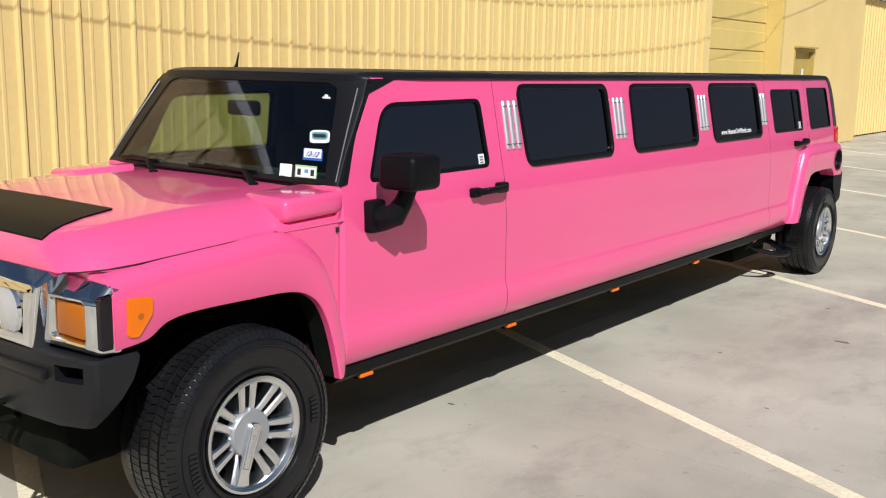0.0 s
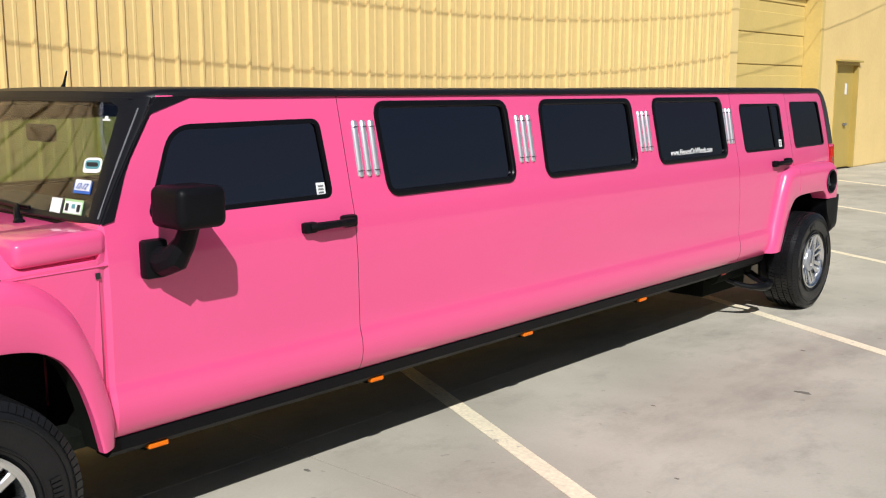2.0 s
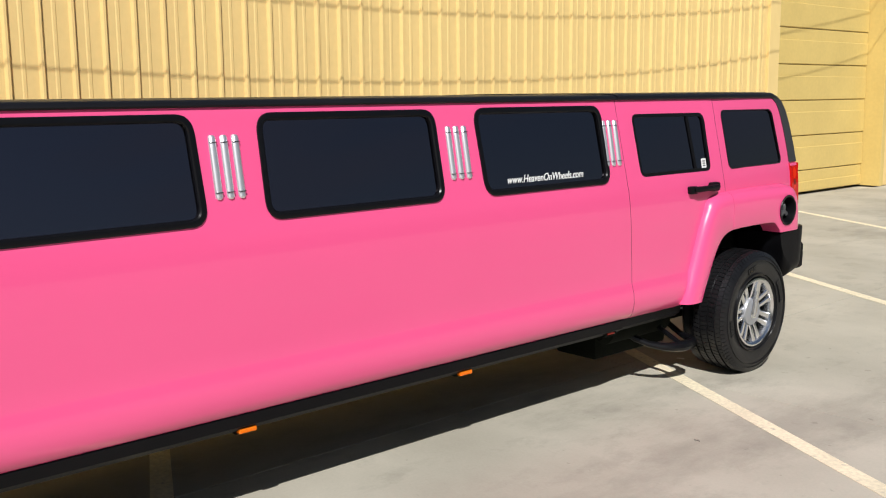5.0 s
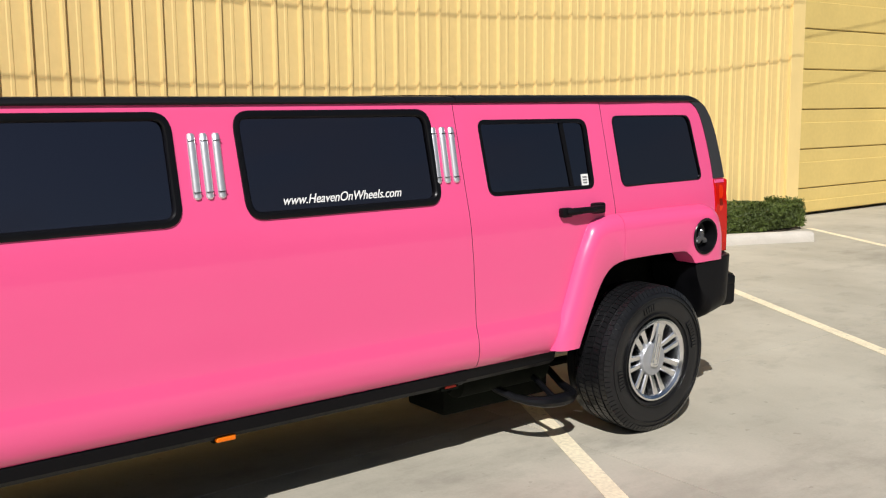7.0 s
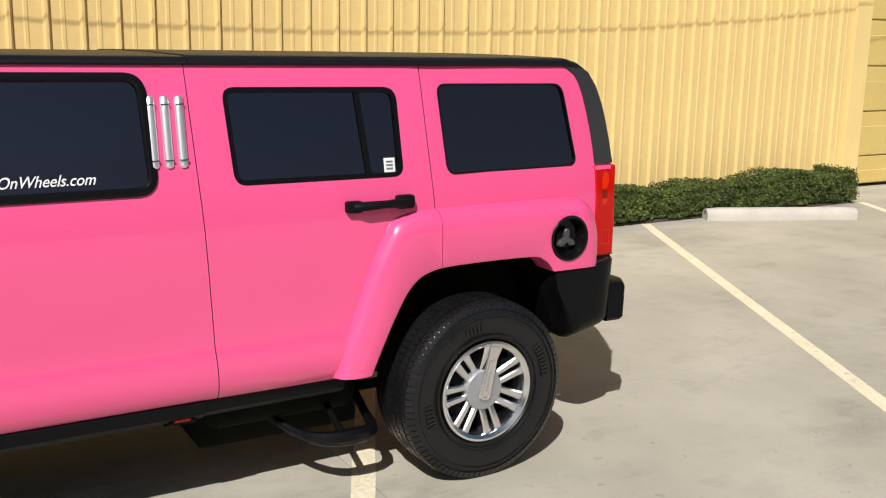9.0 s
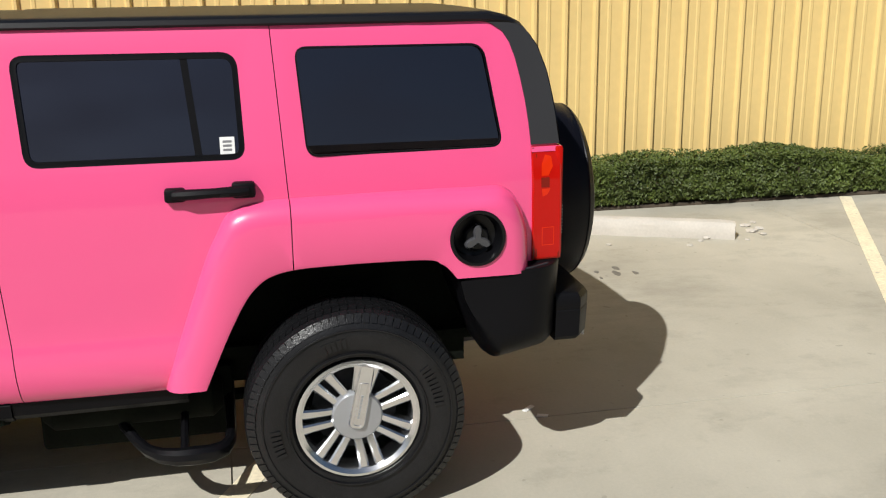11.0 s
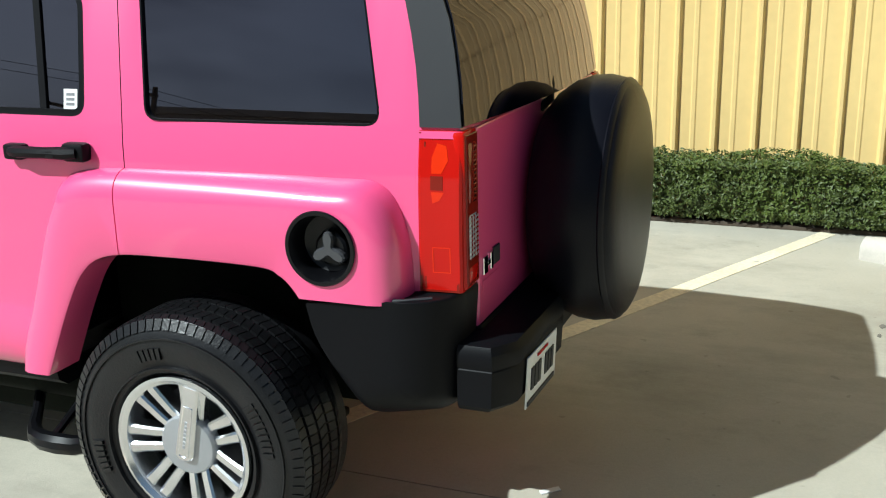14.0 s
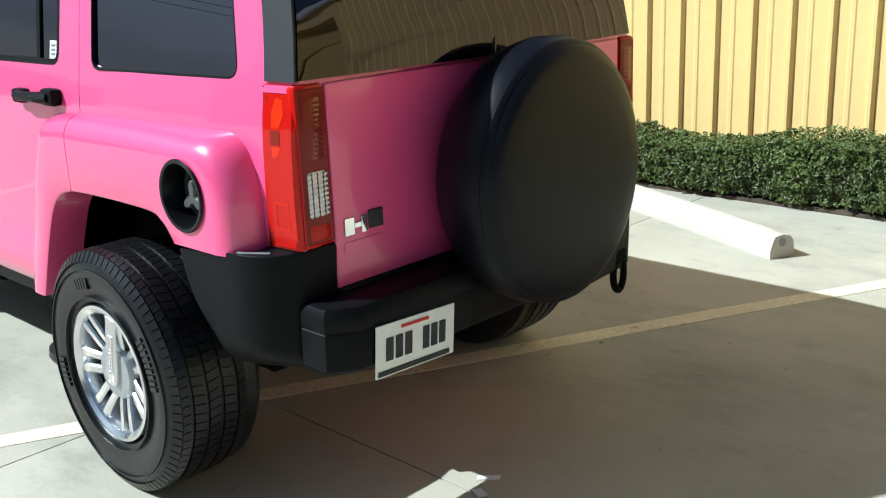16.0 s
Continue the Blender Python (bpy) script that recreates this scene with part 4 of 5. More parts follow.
def flare(outer, arch, sign, label, hole=False, dark=10):
    o, i = smooth_curve(outer, 6), smooth_curve(arch, 6)
    n = len(o)
    loops = []
    for k, (a, b) in enumerate(zip(o, i)):
        a, b = Vector(a), Vector(b)
        d = (b - a)
        length = d.length
        d.normalize()
        base = side_x(a.y, a.x)
        ring = [(base - 0.05, a), (base, a)]
        ring += [(base + (0.932 - base) * f, a + d * min(s, length * 0.8)) for s, f in ((0.006, 0.30), (0.016, 0.55), (0.032, 0.78), (0.055, 0.93), (0.085, 0.99))]
        ring += [(0.933, b - d * 0.008), (0.929, b), (0.90, b + d * 0.004), (0.80, b + d * 0.004), (0.78, a + d * 0.02)]
        loops.append([(sign * x, p.x, p.y) for x, p in ring])
    bm = bmesh.new()
    strip(bm, loops)
    ob = part("fender_flare", bm, PINK, limo, label)
    # inner faces go near-black, painting in the shade inside the arch
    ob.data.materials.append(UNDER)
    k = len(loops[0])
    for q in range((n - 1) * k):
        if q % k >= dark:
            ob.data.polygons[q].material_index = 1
    if hole and sign > 0:
        bmc = lathe([(0.84, 0.0), (0.84, 0.094), (1.0, 0.094), (1.0, 0.0)], 48)
        for v in bmc.verts:
            v.co += Vector((0, 0.462, 1.035))
        cut(ob, part("cutter", bmc, PINK))
        cut(ob, part("cutter", box(0.70, 1.0, -0.2035, -0.1995, 0.85, 1.3), PINK))
    soft(ob.data)
    return ob


for sgn in (1, -1):
    flare([(-0.672, 0.535), (-0.56, 0.85), (-0.465, 1.08), (-0.36, 1.19), (0.0, 1.207), (0.44, 1.206), (0.60, 1.190), (0.668, 1.07), (0.682, 0.888)],
          [(-0.528, 0.54), (-0.422, 0.77), (-0.34, 0.90), (-0.24, 0.955), (-0.05, 0.968), (0.26, 0.966), (0.33, 0.945), (0.365, 0.915), (0.385, 0.888)], sgn, "pink rear wheel arch flare", True)
    flare([(-6.53, 0.515), (-6.56, 0.72), (-6.62, 0.92), (-6.72, 1.09), (-6.90, 1.188), (-7.2, 1.178), (-7.45, 1.163), (-7.56, 1.152), (-7.64, 1.142), (-7.715, 1.128)],
          [(-6.612, 0.51), (-6.646, 0.66), (-6.695, 0.80), (-6.765, 0.895), (-6.89, 0.945), (-7.14, 0.954), (-7.38, 0.955), (-7.50, 0.938), (-7.585, 0.892), (-7.715, 0.876)], sgn, "pink front wheel arch flare", dark=9)
    # dark gap between hood and fender
    part("hood_seam", tube([(sgn * 0.735, -7.782, 1.133), (sgn * 0.79, -7.755, 1.138), (sgn * 0.852, -7.68, 1.146), (sgn * 0.874, -7.58, 1.153), (sgn * 0.877, -7.4, 1.163), (sgn * 0.876, -7.17, 1.176), (sgn * 0.872, -6.92, 1.189)], 0.0034, 6), SEAM, limo)
    bm = bmesh.new()
    strip(bm, [[(sgn * (0.60 + (x - 0.60) * kx), y, 0.90 + (z - 0.90) * kz) for x, z in ((0.60, 0.90), (0.926, 0.90), (0.928, 1.05), (0.922, 1.085), (0.906, 1.112), (0.88, 1.126), (0.84, 1.132), (0.60, 1.136))]
               for y, kx, kz in ((-7.722, 0.99, 0.985), (-7.712, 1.0, 0.995), (-7.68, 1.0, 1.0), (-7.60, 0.985, 1.02))])
    part("fender_front", bm, PINK, limo, "pink fender top behind the lamp", smooth=True)
    # inner fender and door jamb panel
    part("fender", on_side(bmesh.new(), [(-6.50, 0.53), (-6.50, 1.30), (-6.53, 1.30), (-6.56, 1.21), (-7.0, 1.185), (-7.0, 1.0), (-6.68, 1.0), (-6.60, 0.85), (-6.572, 0.70), (-6.565, 0.53)], sgn, -0.06, 0.0), PINK, limo, "pink front fender")
    bm = box(*sorted((sgn * 0.60, sgn * 0.872)), -6.87, -6.52, 1.225, 1.332, 0.03, 3)
    for v in bm.verts:
        if v.co.y < -6.75:
            v.co.z -= 0.012
        if v.co.z > 1.30 and abs(v.co.x) > 0.8:
            v.co.z -= 0.008
    part("cowl_corner", bm, PINK, limo, "pink raised cowl corner", smooth=True)
    # dark sheet over the pink jamb, standing in for shade in the arch
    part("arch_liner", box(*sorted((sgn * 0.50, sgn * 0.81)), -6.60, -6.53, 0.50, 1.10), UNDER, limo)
    # near-black liner of each arch, with the arch shade put into its colour
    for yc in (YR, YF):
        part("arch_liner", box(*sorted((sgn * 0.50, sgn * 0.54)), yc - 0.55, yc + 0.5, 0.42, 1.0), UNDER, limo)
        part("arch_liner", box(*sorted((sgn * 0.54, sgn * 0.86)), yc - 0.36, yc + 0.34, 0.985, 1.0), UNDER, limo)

# hood
HOOD_X = [(0.872, -0.126), (0.85, -0.104), (0.81, -0.070), (0.74, -0.026), (0.66, -0.004), (0.64, 0.0), (0.35, 0.004), (0.0, 0.006)]


def hood_ring(y, z, k=1.0):
    s = min(1.0, (z - 1.130) / 0.13)
    half = [(x * k, y, z + dz * s) for x, dz in HOOD_X]
    full = half + [(-x, yy, zz) for x, yy, zz in half[-2::-1]]
    low = [(-0.80 * k, y, z - 0.128 * s), (0.80 * k, y, z - 0.128 * s)]
    return full + low


bm = bmesh.new()
strip(bm, [hood_ring(-7.790, 1.142, 0.815), hood_ring(-7.784, 1.166, 0.83), hood_ring(-7.768, 1.192, 0.855), hood_ring(-7.740, 1.217, 0.90), hood_ring(-7.70, 1.238, 0.95), hood_ring(-7.64, 1.256, 0.985), hood_ring(-7.55, 1.271, 1.0),
           hood_ring(-7.40, 1.284, 1.003), hood_ring(-7.2, 1.297), hood_ring(-6.9, 1.308), hood_ring(-6.56, 1.315), hood_ring(-6.525, 1.316)])
hood = part("hood", bm, PINK, limo, "pink hood", smooth=True)
bm = bmesh.new()


def hood_z(x, y):
    ys = [(-7.768, 1.192), (-7.740, 1.217), (-7.70, 1.238), (-7.64, 1.256), (-7.55, 1.271), (-7.40, 1.284), (-7.2, 1.297)]
    z = next((za + (zb - za) * (y - ya) / (yb - ya) for (ya, za), (yb, zb) in zip(ys, ys[1:]) if y <= yb), 1.297)
    a = abs(x)
    for (xa, da), (xb, db) in zip(HOOD_X, HOOD_X[1:]):
        if xb <= a <= xa:
            return z + da + (db - da) * (xa - a) / (xa - xb)
    return z


grid = [[(x, -7.74 + 0.34 * j / 6, 0) for x in ((-1 + 2 * i / 10) * (0.54 - 0.07 * j / 6) for i in range(11))] for j in range(7)]
rows = [[bm.verts.new((x, y, hood_z(x, y) + 0.008)) for x, y, _ in r] for r in grid]
rows2 = [[bm.verts.new((x, y, hood_z(x, y) - 0.01)) for x, y, _ in r] for r in grid]
for j in range(6):
    for i in range(10):
        bm.faces.new((rows[j][i], rows[j][i + 1], rows[j + 1][i + 1], rows[j + 1][i]))
edge = [(0, i) for i in range(11)] + [(j, 10) for j in range(1, 7)] + [(6, i) for i in range(9, -1, -1)] + [(j, 0) for j in range(5, 0, -1)]
for (a, b), (c, d) in zip(edge, edge[1:] + edge[:1]):
    bm.faces.new((rows[a][b], rows2[a][b], rows2[c][d], rows[c][d]))
part("hood_vent", bm, BLACK_TRIM, hood, "matte black hood vent panel", smooth=True)
part("cowl", box(-0.62, 0.62, -6.545, -6.50, 1.24, 1.332, 0.01), BLACK_TRIM, limo, "black cowl under the windscreen")

# front end
bm = bmesh.new()
edge_pts = [(-0.655, 1.140), (0.655, 1.140), (0.690, 1.118), (0.668, 1.05), (0.622, 0.848), (-0.622, 0.848), (-0.668, 1.05), (-0.690, 1.118)]
loops = []
for d, y in ((0.0, -7.60), (0.0, -7.782), (0.002, -7.790), (0.004, -7.838), (0.008, -7.852), (0.016, -7.860), (0.026, -7.863), (0.060, -7.865), (0.067, -7.857), (0.071, -7.80)):
    slope = max(0.0, min(1.0, (-7.785 - y) / 0.065))
    loops.append([(x * (1 - 0.025 * slope * max(0.0, (z - 0.9) / 0.24)), y + 0.02 * (abs(x) / 0.75) ** 4, z - slope * 0.042 * max(0.0, (z - 1.0) / 0.14)) for x, z in shrink(edge_pts, d)])
rows = [[bm.verts.new(p) for p in loop] for loop in loops]
for a, b in zip(rows, rows[1:]):
    for i in range(len(a)):
        bm.faces.new((a[i], a[(i + 1) % len(a)], b[(i + 1) % len(a)], b[i]))
face = part("grille", bm, CHROME, limo, "chrome grille surround with upright slots", smooth=True)
part("grille_back", box(-0.59, 0.59, -7.815, -7.70, 0.87, 1.09), CHROME, face)
for k in range(7):
    x = -0.225 + 0.075 * k
    part("slot", box(x - 0.026, x + 0.026, -7.83, -7.81, 0.92, 1.06, 0.01), UNDER, face, "dark grille slot")
for sgn in (1, -1):
    bm = bmesh.new()
    outside = rounded([(0.560, 0.862), (0.926, 0.862), (0.926, 1.104), (0.560, 1.124)], [0.01, 0.02, 0.03, 0.01], 4)
    rim = rounded([(0.585, 0.868), (0.918, 0.868), (0.918, 1.056), (0.585, 1.054)], [0.01, 0.02, 0.025, 0.01], 4)
    window = rounded([(0.672, 0.902), (0.858, 0.902), (0.858, 1.044), (0.672, 1.040)], 0.014, 4)

    def sweep(x):
        return 0.05 * (x - 0.60) + 0.45 * max(0.0, x - 0.872)

    rows = []
    for ring, y in ((outside, -7.73), (outside, -7.748), (shrink(outside, 0.003), -7.754), (shrink(rim, -0.004), -7.788), (rim, -7.796), (shrink(rim, 0.006), -7.801), (shrink(window, -0.012), -7.803), (shrink(window, -0.004), -7.800), (window, -7.792), (shrink(window, 0.006), -7.765)):
        rows.append([bm.verts.new((sgn * x, y + sweep(x), z)) for x, z in ring])
    for a, b in zip(rows, rows[1:]):
        for i in range(len(a)):
            bm.faces.new((a[i], a[(i + 1) % len(a)], b[(i + 1) % len(a)], b[i]))
    bm.faces.new(rows[-1])
    bez = part("lamp_bezel", bm, CHROME, limo, "chrome lamp bezel", smooth=True)
    part("indicator", box(*sorted((sgn * 0.679, sgn * 0.851)), -7.783, -7.74, 0.909, 1.036, 0.012), AMBER_DEEP, bez, "smoked amber front indicator lens", smooth=True)
    pane = rounded([(-7.770, 0.885), (-7.724, 0.885), (-7.724, 1.080), (-7.770, 1.062)], 0.008)
    part("bezel_window", strip(bmesh.new(), [[(sgn * x, y, z) for y, z in pane] for x in (0.900, 0.930)]), GLASS_REAR, bez, "dark side pane of the bezel")
    head = part("headlight", lathe([(-0.0, 0.095), (-0.03, 0.09), (-0.05, 0.055), (-0.055, 0.0)], 24, "y"), CLEAR, limo, "clear round headlight", smooth=True)
    head.location = (sgn * 0.455, -7.815, 0.975)
    part("reflector", lathe([(0.0, 0.0), (0.0, 0.088), (-0.008, 0.088), (-0.008, 0.0)], 24, "y"), STRIP, head)
    part("headlight_ring", lathe([(0.0, 0.105), (-0.03, 0.11), (-0.04, 0.10), (-0.02, 0.09)], 24, "y"), CHROME, head, smooth=True)
    part("side_marker", on_side(bmesh.new(), rounded([(-7.672, 0.918), (-7.628, 0.910), (-7.568, 0.985), (-7.566, 1.044), (-7.668, 1.054)], 0.012), sgn, 0.045, 0.068), AMBER, limo, "amber side marker lens", smooth=True)
    part("marker_bulb", on_side(bmesh.new(), [(-7.618 + 0.012 * math.cos(a), 0.983 + 0.012 * math.sin(a)) for a in (q * math.pi / 6 for q in range(12))], sgn, 0.06, 0.0695), AMBER_DEEP, limo.children[-1], "dark round bulb spot")
bm = bmesh.new()
loops = []
for z, k, pull in ((0.60, 0.93, 0.15), (0.64, 0.965, 0.12), (0.70, 0.99, 0.07), (0.76, 1.0, 0.03), (0.82, 1.0, 0.005), (0.842, 0.998, 0.0), (0.852, 0.985, 0.0)):
    half = [(0.80, -7.60), (0.90, -7.61 - pull), (0.93, -7.62 - pull), (0.93, -7.783), (0.918, -7.800), (0.80, -7.842), (0.60, -7.858), (0.0, -7.868)]
    back = 0.97 if z in (0.60, 0.852) else 1
    loops.append([(x * k, -7.60 + (y + 7.60) * back, z) for x, y in half] + [(-x * k, -7.60 + (y + 7.60) * back, z) for x, y in half[-2::-1]])
strip(bm, loops)
bumper = part("front_bumper", bm, BUMPER, limo, "black plastic front bumper")
bm = box(0.755, 0.880, -7.95, -7.755, 0.768, 0.826)
box(-0.880, -0.755, -7.95, -7.755, 0.768, 0.826, bm=bm)
cut(bumper, part("cutter", bm, BLACK_TRIM))
soft(bumper.data, 30)
for sgn in (1, -1):
    part("bumper_rib", box(*sorted((sgn * 0.30, sgn * 0.72)), -7.876, -7.845, 0.765, 0.80, 0.008), BUMPER, bumper, smooth=True)
    part("tow_loop", tube([(sgn * 0.42, -7.8, 0.62), (sgn * 0.42, -7.92, 0.62), (sgn * 0.42, -7.92, 0.55), (sgn * 0.42, -7.8, 0.55)], 0.014, 8), UNDER, bumper, "black tow loop")
part("skid_plate", box(-0.66, 0.66, -7.76, -7.50, 0.36, 0.60, 0.05), UNDER, limo, "dark skid plate", smooth=True)

# sills, floor and frame
for sgn in (1, -1):
    bm = bmesh.new()
    sec = [(0.79, 0.535), (0.838, 0.530), (0.846, 0.515), (0.836, 0.465), (0.80, 0.437), (0.72, 0.437), (0.72, 0.535)]
    strip(bm, [[(sgn * x, y, z) for x, z in sec] for y in (-6.53, -3.9, -1.2)])
    part("sill", bm, BLACK_TRIM, limo, "black plastic sill trim", smooth=True)
    bm = bmesh.new()
    strip(bm, [[(sgn * (x - 0.006) * (1 if y < -1 else 0.985), y, z + 0.004) for x, z in sec] for y in (-1.197, -0.60)])
    part("sill", bm, BLACK_TRIM, limo, "black plastic sill trim", smooth=True)
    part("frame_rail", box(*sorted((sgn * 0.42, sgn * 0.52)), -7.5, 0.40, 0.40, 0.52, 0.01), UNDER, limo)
    for y in (-6.32, -5.11, -3.84, -2.51):
        lamp = part("marker_lamp", box(*sorted((sgn * 0.79, sgn * 0.825)), y - 0.045, y + 0.045, 0.428, 0.452, 0.006), AMBER, limo, "small amber marker lamp under the sill")
        part("bracket", box(*sorted((sgn * 0.765, sgn * 0.80)), y - 0.05, y + 0.05, 0.42, 0.47, 0.004), UNDER, lamp)
    lamp = part("marker_lamp", box(*sorted((sgn * 0.79, sgn * 0.825)), -1.325, -1.255, 0.440, 0.460, 0.006), RED_DEEP, limo, "small red marker lamp under the sill")
    part("bracket", box(*sorted((sgn * 0.765, sgn * 0.80)), -1.36, -1.22, 0.425, 0.47, 0.004), UNDER, lamp)
    part("housing", box(*sorted((sgn * 0.80, sgn * 0.818)), -1.345, -1.235, 0.428, 0.470, 0.006), UNDER, lamp)
    # hanging step hoop ahead of the rear wheel
    hoop = [(0.50, -0.93, 0.44), (0.58, -0.89, 0.37), (0.66, -0.85, 0.315), (0.735, -0.80, 0.282), (0.80, -0.755, 0.270), (0.845, -0.705, 0.266), (0.865, -0.65, 0.265), (0.868, -0.59, 0.265), (0.862, -0.53, 0.265), (0.838, -0.485, 0.268), (0.79, -0.462, 0.276), (0.72, -0.455, 0.295), (0.63, -0.455, 0.345), (0.52, -0.455, 0.42)]
    part("step_hoop", tube([(sgn * x, y, z) for x, y, z in hoop], [0.02] * 4 + [0.024, 0.030, 0.034, 0.036, 0.034, 0.030, 0.024] + [0.02] * 3, 10), GASKET, limo, "black tubular step hoop", smooth=True)
    part("step_hoop", tube([(sgn * 0.866, -0.625, 0.265), (sgn * 0.52, -0.625, 0.43)], 0.016, 8), GASKET, limo, "black step strut")
# unseen block, added to keep light bounced off the wall from under the car
part("fuel_tank", box(-0.62, -0.16, -6.2, -1.0, 0.15, 0.50, 0.04), UNDER, limo, "unseen dark block added under the floor to stop bounced light")
# two dark shapes added to fill the shaded gap behind the step
part("battery_box", box(0.28, 0.60, -1.16, -0.44, 0.215, 0.505, 0.02), UNDER, limo, "dark box added behind the step to fill the shaded gap", smooth=True)
part("air_tank", tube([(0.60, -1.14, 0.40), (0.60, -1.10, 0.40), (0.60, -0.52, 0.40), (0.60, -0.48, 0.40)], [0.06, 0.095, 0.095, 0.06], 14), UNDER, limo, "dark rounded shape added behind the step to fill the shaded gap", smooth=True)
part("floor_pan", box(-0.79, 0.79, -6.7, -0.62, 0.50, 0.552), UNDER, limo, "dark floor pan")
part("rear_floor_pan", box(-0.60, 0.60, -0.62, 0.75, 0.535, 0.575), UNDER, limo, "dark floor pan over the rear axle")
part("exhaust", tube([(0.30, -5.8, 0.40), (0.30, -2.2, 0.40), (0.34, -1.6, 0.38), (0.36, -0.9, 0.42), (0.4, 0.6, 0.48)], 0.035, 8), ALLOY_DARK, limo, "exhaust pipe", smooth=True)
part("muffler", tube([(0.20, -2.0, 0.38), (0.20, -1.9, 0.38), (0.20, -1.35, 0.38), (0.20, -1.25, 0.38)], [0.05, 0.10, 0.10, 0.05], 12), ALLOY_DARK, limo, smooth=True)
for yc in (YR, YF):
    part("axle", tube([(-0.72, yc, 0.395), (-0.2, yc, 0.395), (-0.12, yc, 0.38), (0.12, yc, 0.38), (0.2, yc, 0.395), (0.72, yc, 0.395)], [0.045, 0.045, 0.12, 0.12, 0.045, 0.045], 12), UNDER, limo, smooth=True)
part("drive_shaft", tube([(0, YF + 0.2, 0.40), (0, YR - 0.2, 0.40)], 0.045, 8), UNDER, limo)
part("leaf_spring", box(0.50, 0.57, -0.80, 0.30, 0.34, 0.37, 0.01), UNDER, limo)
part("leaf_spring", box(-0.57, -0.50, -0.80, 0.30, 0.34, 0.37, 0.01), UNDER, limo)


CAP_GREY = mat("satin_grey_cap", (0.40, 0.41, 0.43), rough=0.42, metal=0.6, vary=0.03, scale=20)


# wheels
def wheel(name_label):
    """Tyre with tread blocks, seven paired spokes, centre cap with a raised bar. Axis along x, outer side +x."""
    ob = new("wheel")
    R, W = 0.395, 0.135
    prof = [(-W + 0.02, 0.225), (-W, 0.28), (-W, 0.335), (-W + 0.012, 0.365), (-W + 0.03, R - 0.008), (0, R - 0.005), (W - 0.034, R - 0.007), (W - 0.018, R - 0.016), (W - 0.009, 0.365), (W - 0.002, 0.345), (W + 0.002, 0.335), (W + 0.003, 0.30), (W - 0.004, 0.26),
            (W - 0.008, 0.235), (W - 0.022, 0.222), (W - 0.05, 0.215), (-W + 0.05, 0.215)]
    tyre = part("tyre", lathe(prof, 72, closed=True), RUBBER, ob, "black all-terrain tyre", smooth=True)
    bm = bmesh.new()
    nb = 84
    for k in range(nb):
        t0 = 2 * math.pi * k / nb
        for row, (x0, x1, shift, r0, r1) in enumerate(((-W + 0.022, -0.082, 0.3, R - 0.014, R + 0.001), (-0.070, -0.030, 0.0, R - 0.012, R + 0.002), (-0.018, 0.022, 0.5, R - 0.012, R + 0.002), (0.034, 0.074, 0.2, R - 0.012, R + 0.002), (0.086, W - 0.020, 0.7, R - 0.014, R + 0.001))):
            a0, a1 = t0 + shift * 2 * math.pi / nb, t0 + (shift + 0.87) * 2 * math.pi / nb
            sk = 0.25 * 2 * math.pi / nb * (1 if row % 2 else -1)
            lo, hi = [], []
            for x, a in ((x0, a0), (x1, a0 + sk), (x1, a1 + sk), (x0, a1)):
                edge_drop = 0.008 if (row in (0, 4) and abs(x) > 0.1) else 0.0
                lo.append((x, (r0 - edge_drop) * math.cos(a), (r0 - edge_drop) * math.sin(a)))
                hi.append((x, (r1 - edge_drop) * math.cos(a), (r1 - edge_drop) * math.sin(a)))
            strip(bm, [lo, hi])
        # shoulder lugs
        if True:
            a0, a1 = t0, t0 + 0.82 * 2 * math.pi / nb
            strip(bm, [[(x, r * math.cos(a), r * math.sin(a)) for x, r, a in ((W - 0.03, 0.388, a0), (W - 0.03, 0.388, a1), (W - 0.012, 0.362, a1), (W - 0.012, 0.362, a0))],
                       [(x, r * math.cos(a), r * math.sin(a)) for x, r, a in ((W - 0.020, 0.391, a0), (W - 0.020, 0.391, a1), (W - 0.003, 0.362, a1), (W - 0.003, 0.362, a0))]])
    tagged(part("tread", bm, RUBBER, ob, "blocky tyre tread"), kind="stuff")
    for rr in (0.338, 0.250):
        part("sidewall_ring", lathe([(W - 0.006, rr - 0.004), (W + 0.0065, rr - 0.002), (W + 0.0065, rr + 0.002), (W - 0.006, rr + 0.004)], 72, closed=True), RUBBER, ob, smooth=True)
    bm = bmesh.new()
    for a0, cnt in ((0.3, 9), (3.4, 6), (1.9, 5)):
        for q in range(cnt):
            a = a0 + 0.062 * q
            strip(bm, [[(x, r * math.cos(b), r * math.sin(b)) for r, b in ((0.277, a), (0.277, a + 0.042), (0.312, a + 0.042), (0.312, a))] for x in (W - 0.004, W + 0.0075)])
    tagged(part("sidewall_relief", bm, RUBBER, ob), "raised marks on the sidewall", kind="stuff")
    for piece in (tyre, ob.children[1]):
        for v in piece.data.vertices:
            if v.co.x < 0:
                v.co.x *= 1.45
    rim = part("rim", lathe([(W - 0.015, 0.224), (W - 0.004, 0.222), (W - 0.002, 0.212), (W - 0.012, 0.198), (W - 0.03, 0.192), (W - 0.09, 0.185), (-W + 0.03, 0.19), (-W + 0.03, 0.215)], 56), ALLOY, ob, "silver alloy wheel rim", smooth=True)
    part("hub_plate", lathe([(0.0, 0.0), (0.0, 0.19), (-0.02, 0.19), (-0.02, 0.0)], 32), UNDER, ob)
    part("brake_disc", lathe([(0.02, 0.0), (0.02, 0.155), (0.005, 0.155), (0.005, 0.0)], 32), ALLOY_DARK, ob)
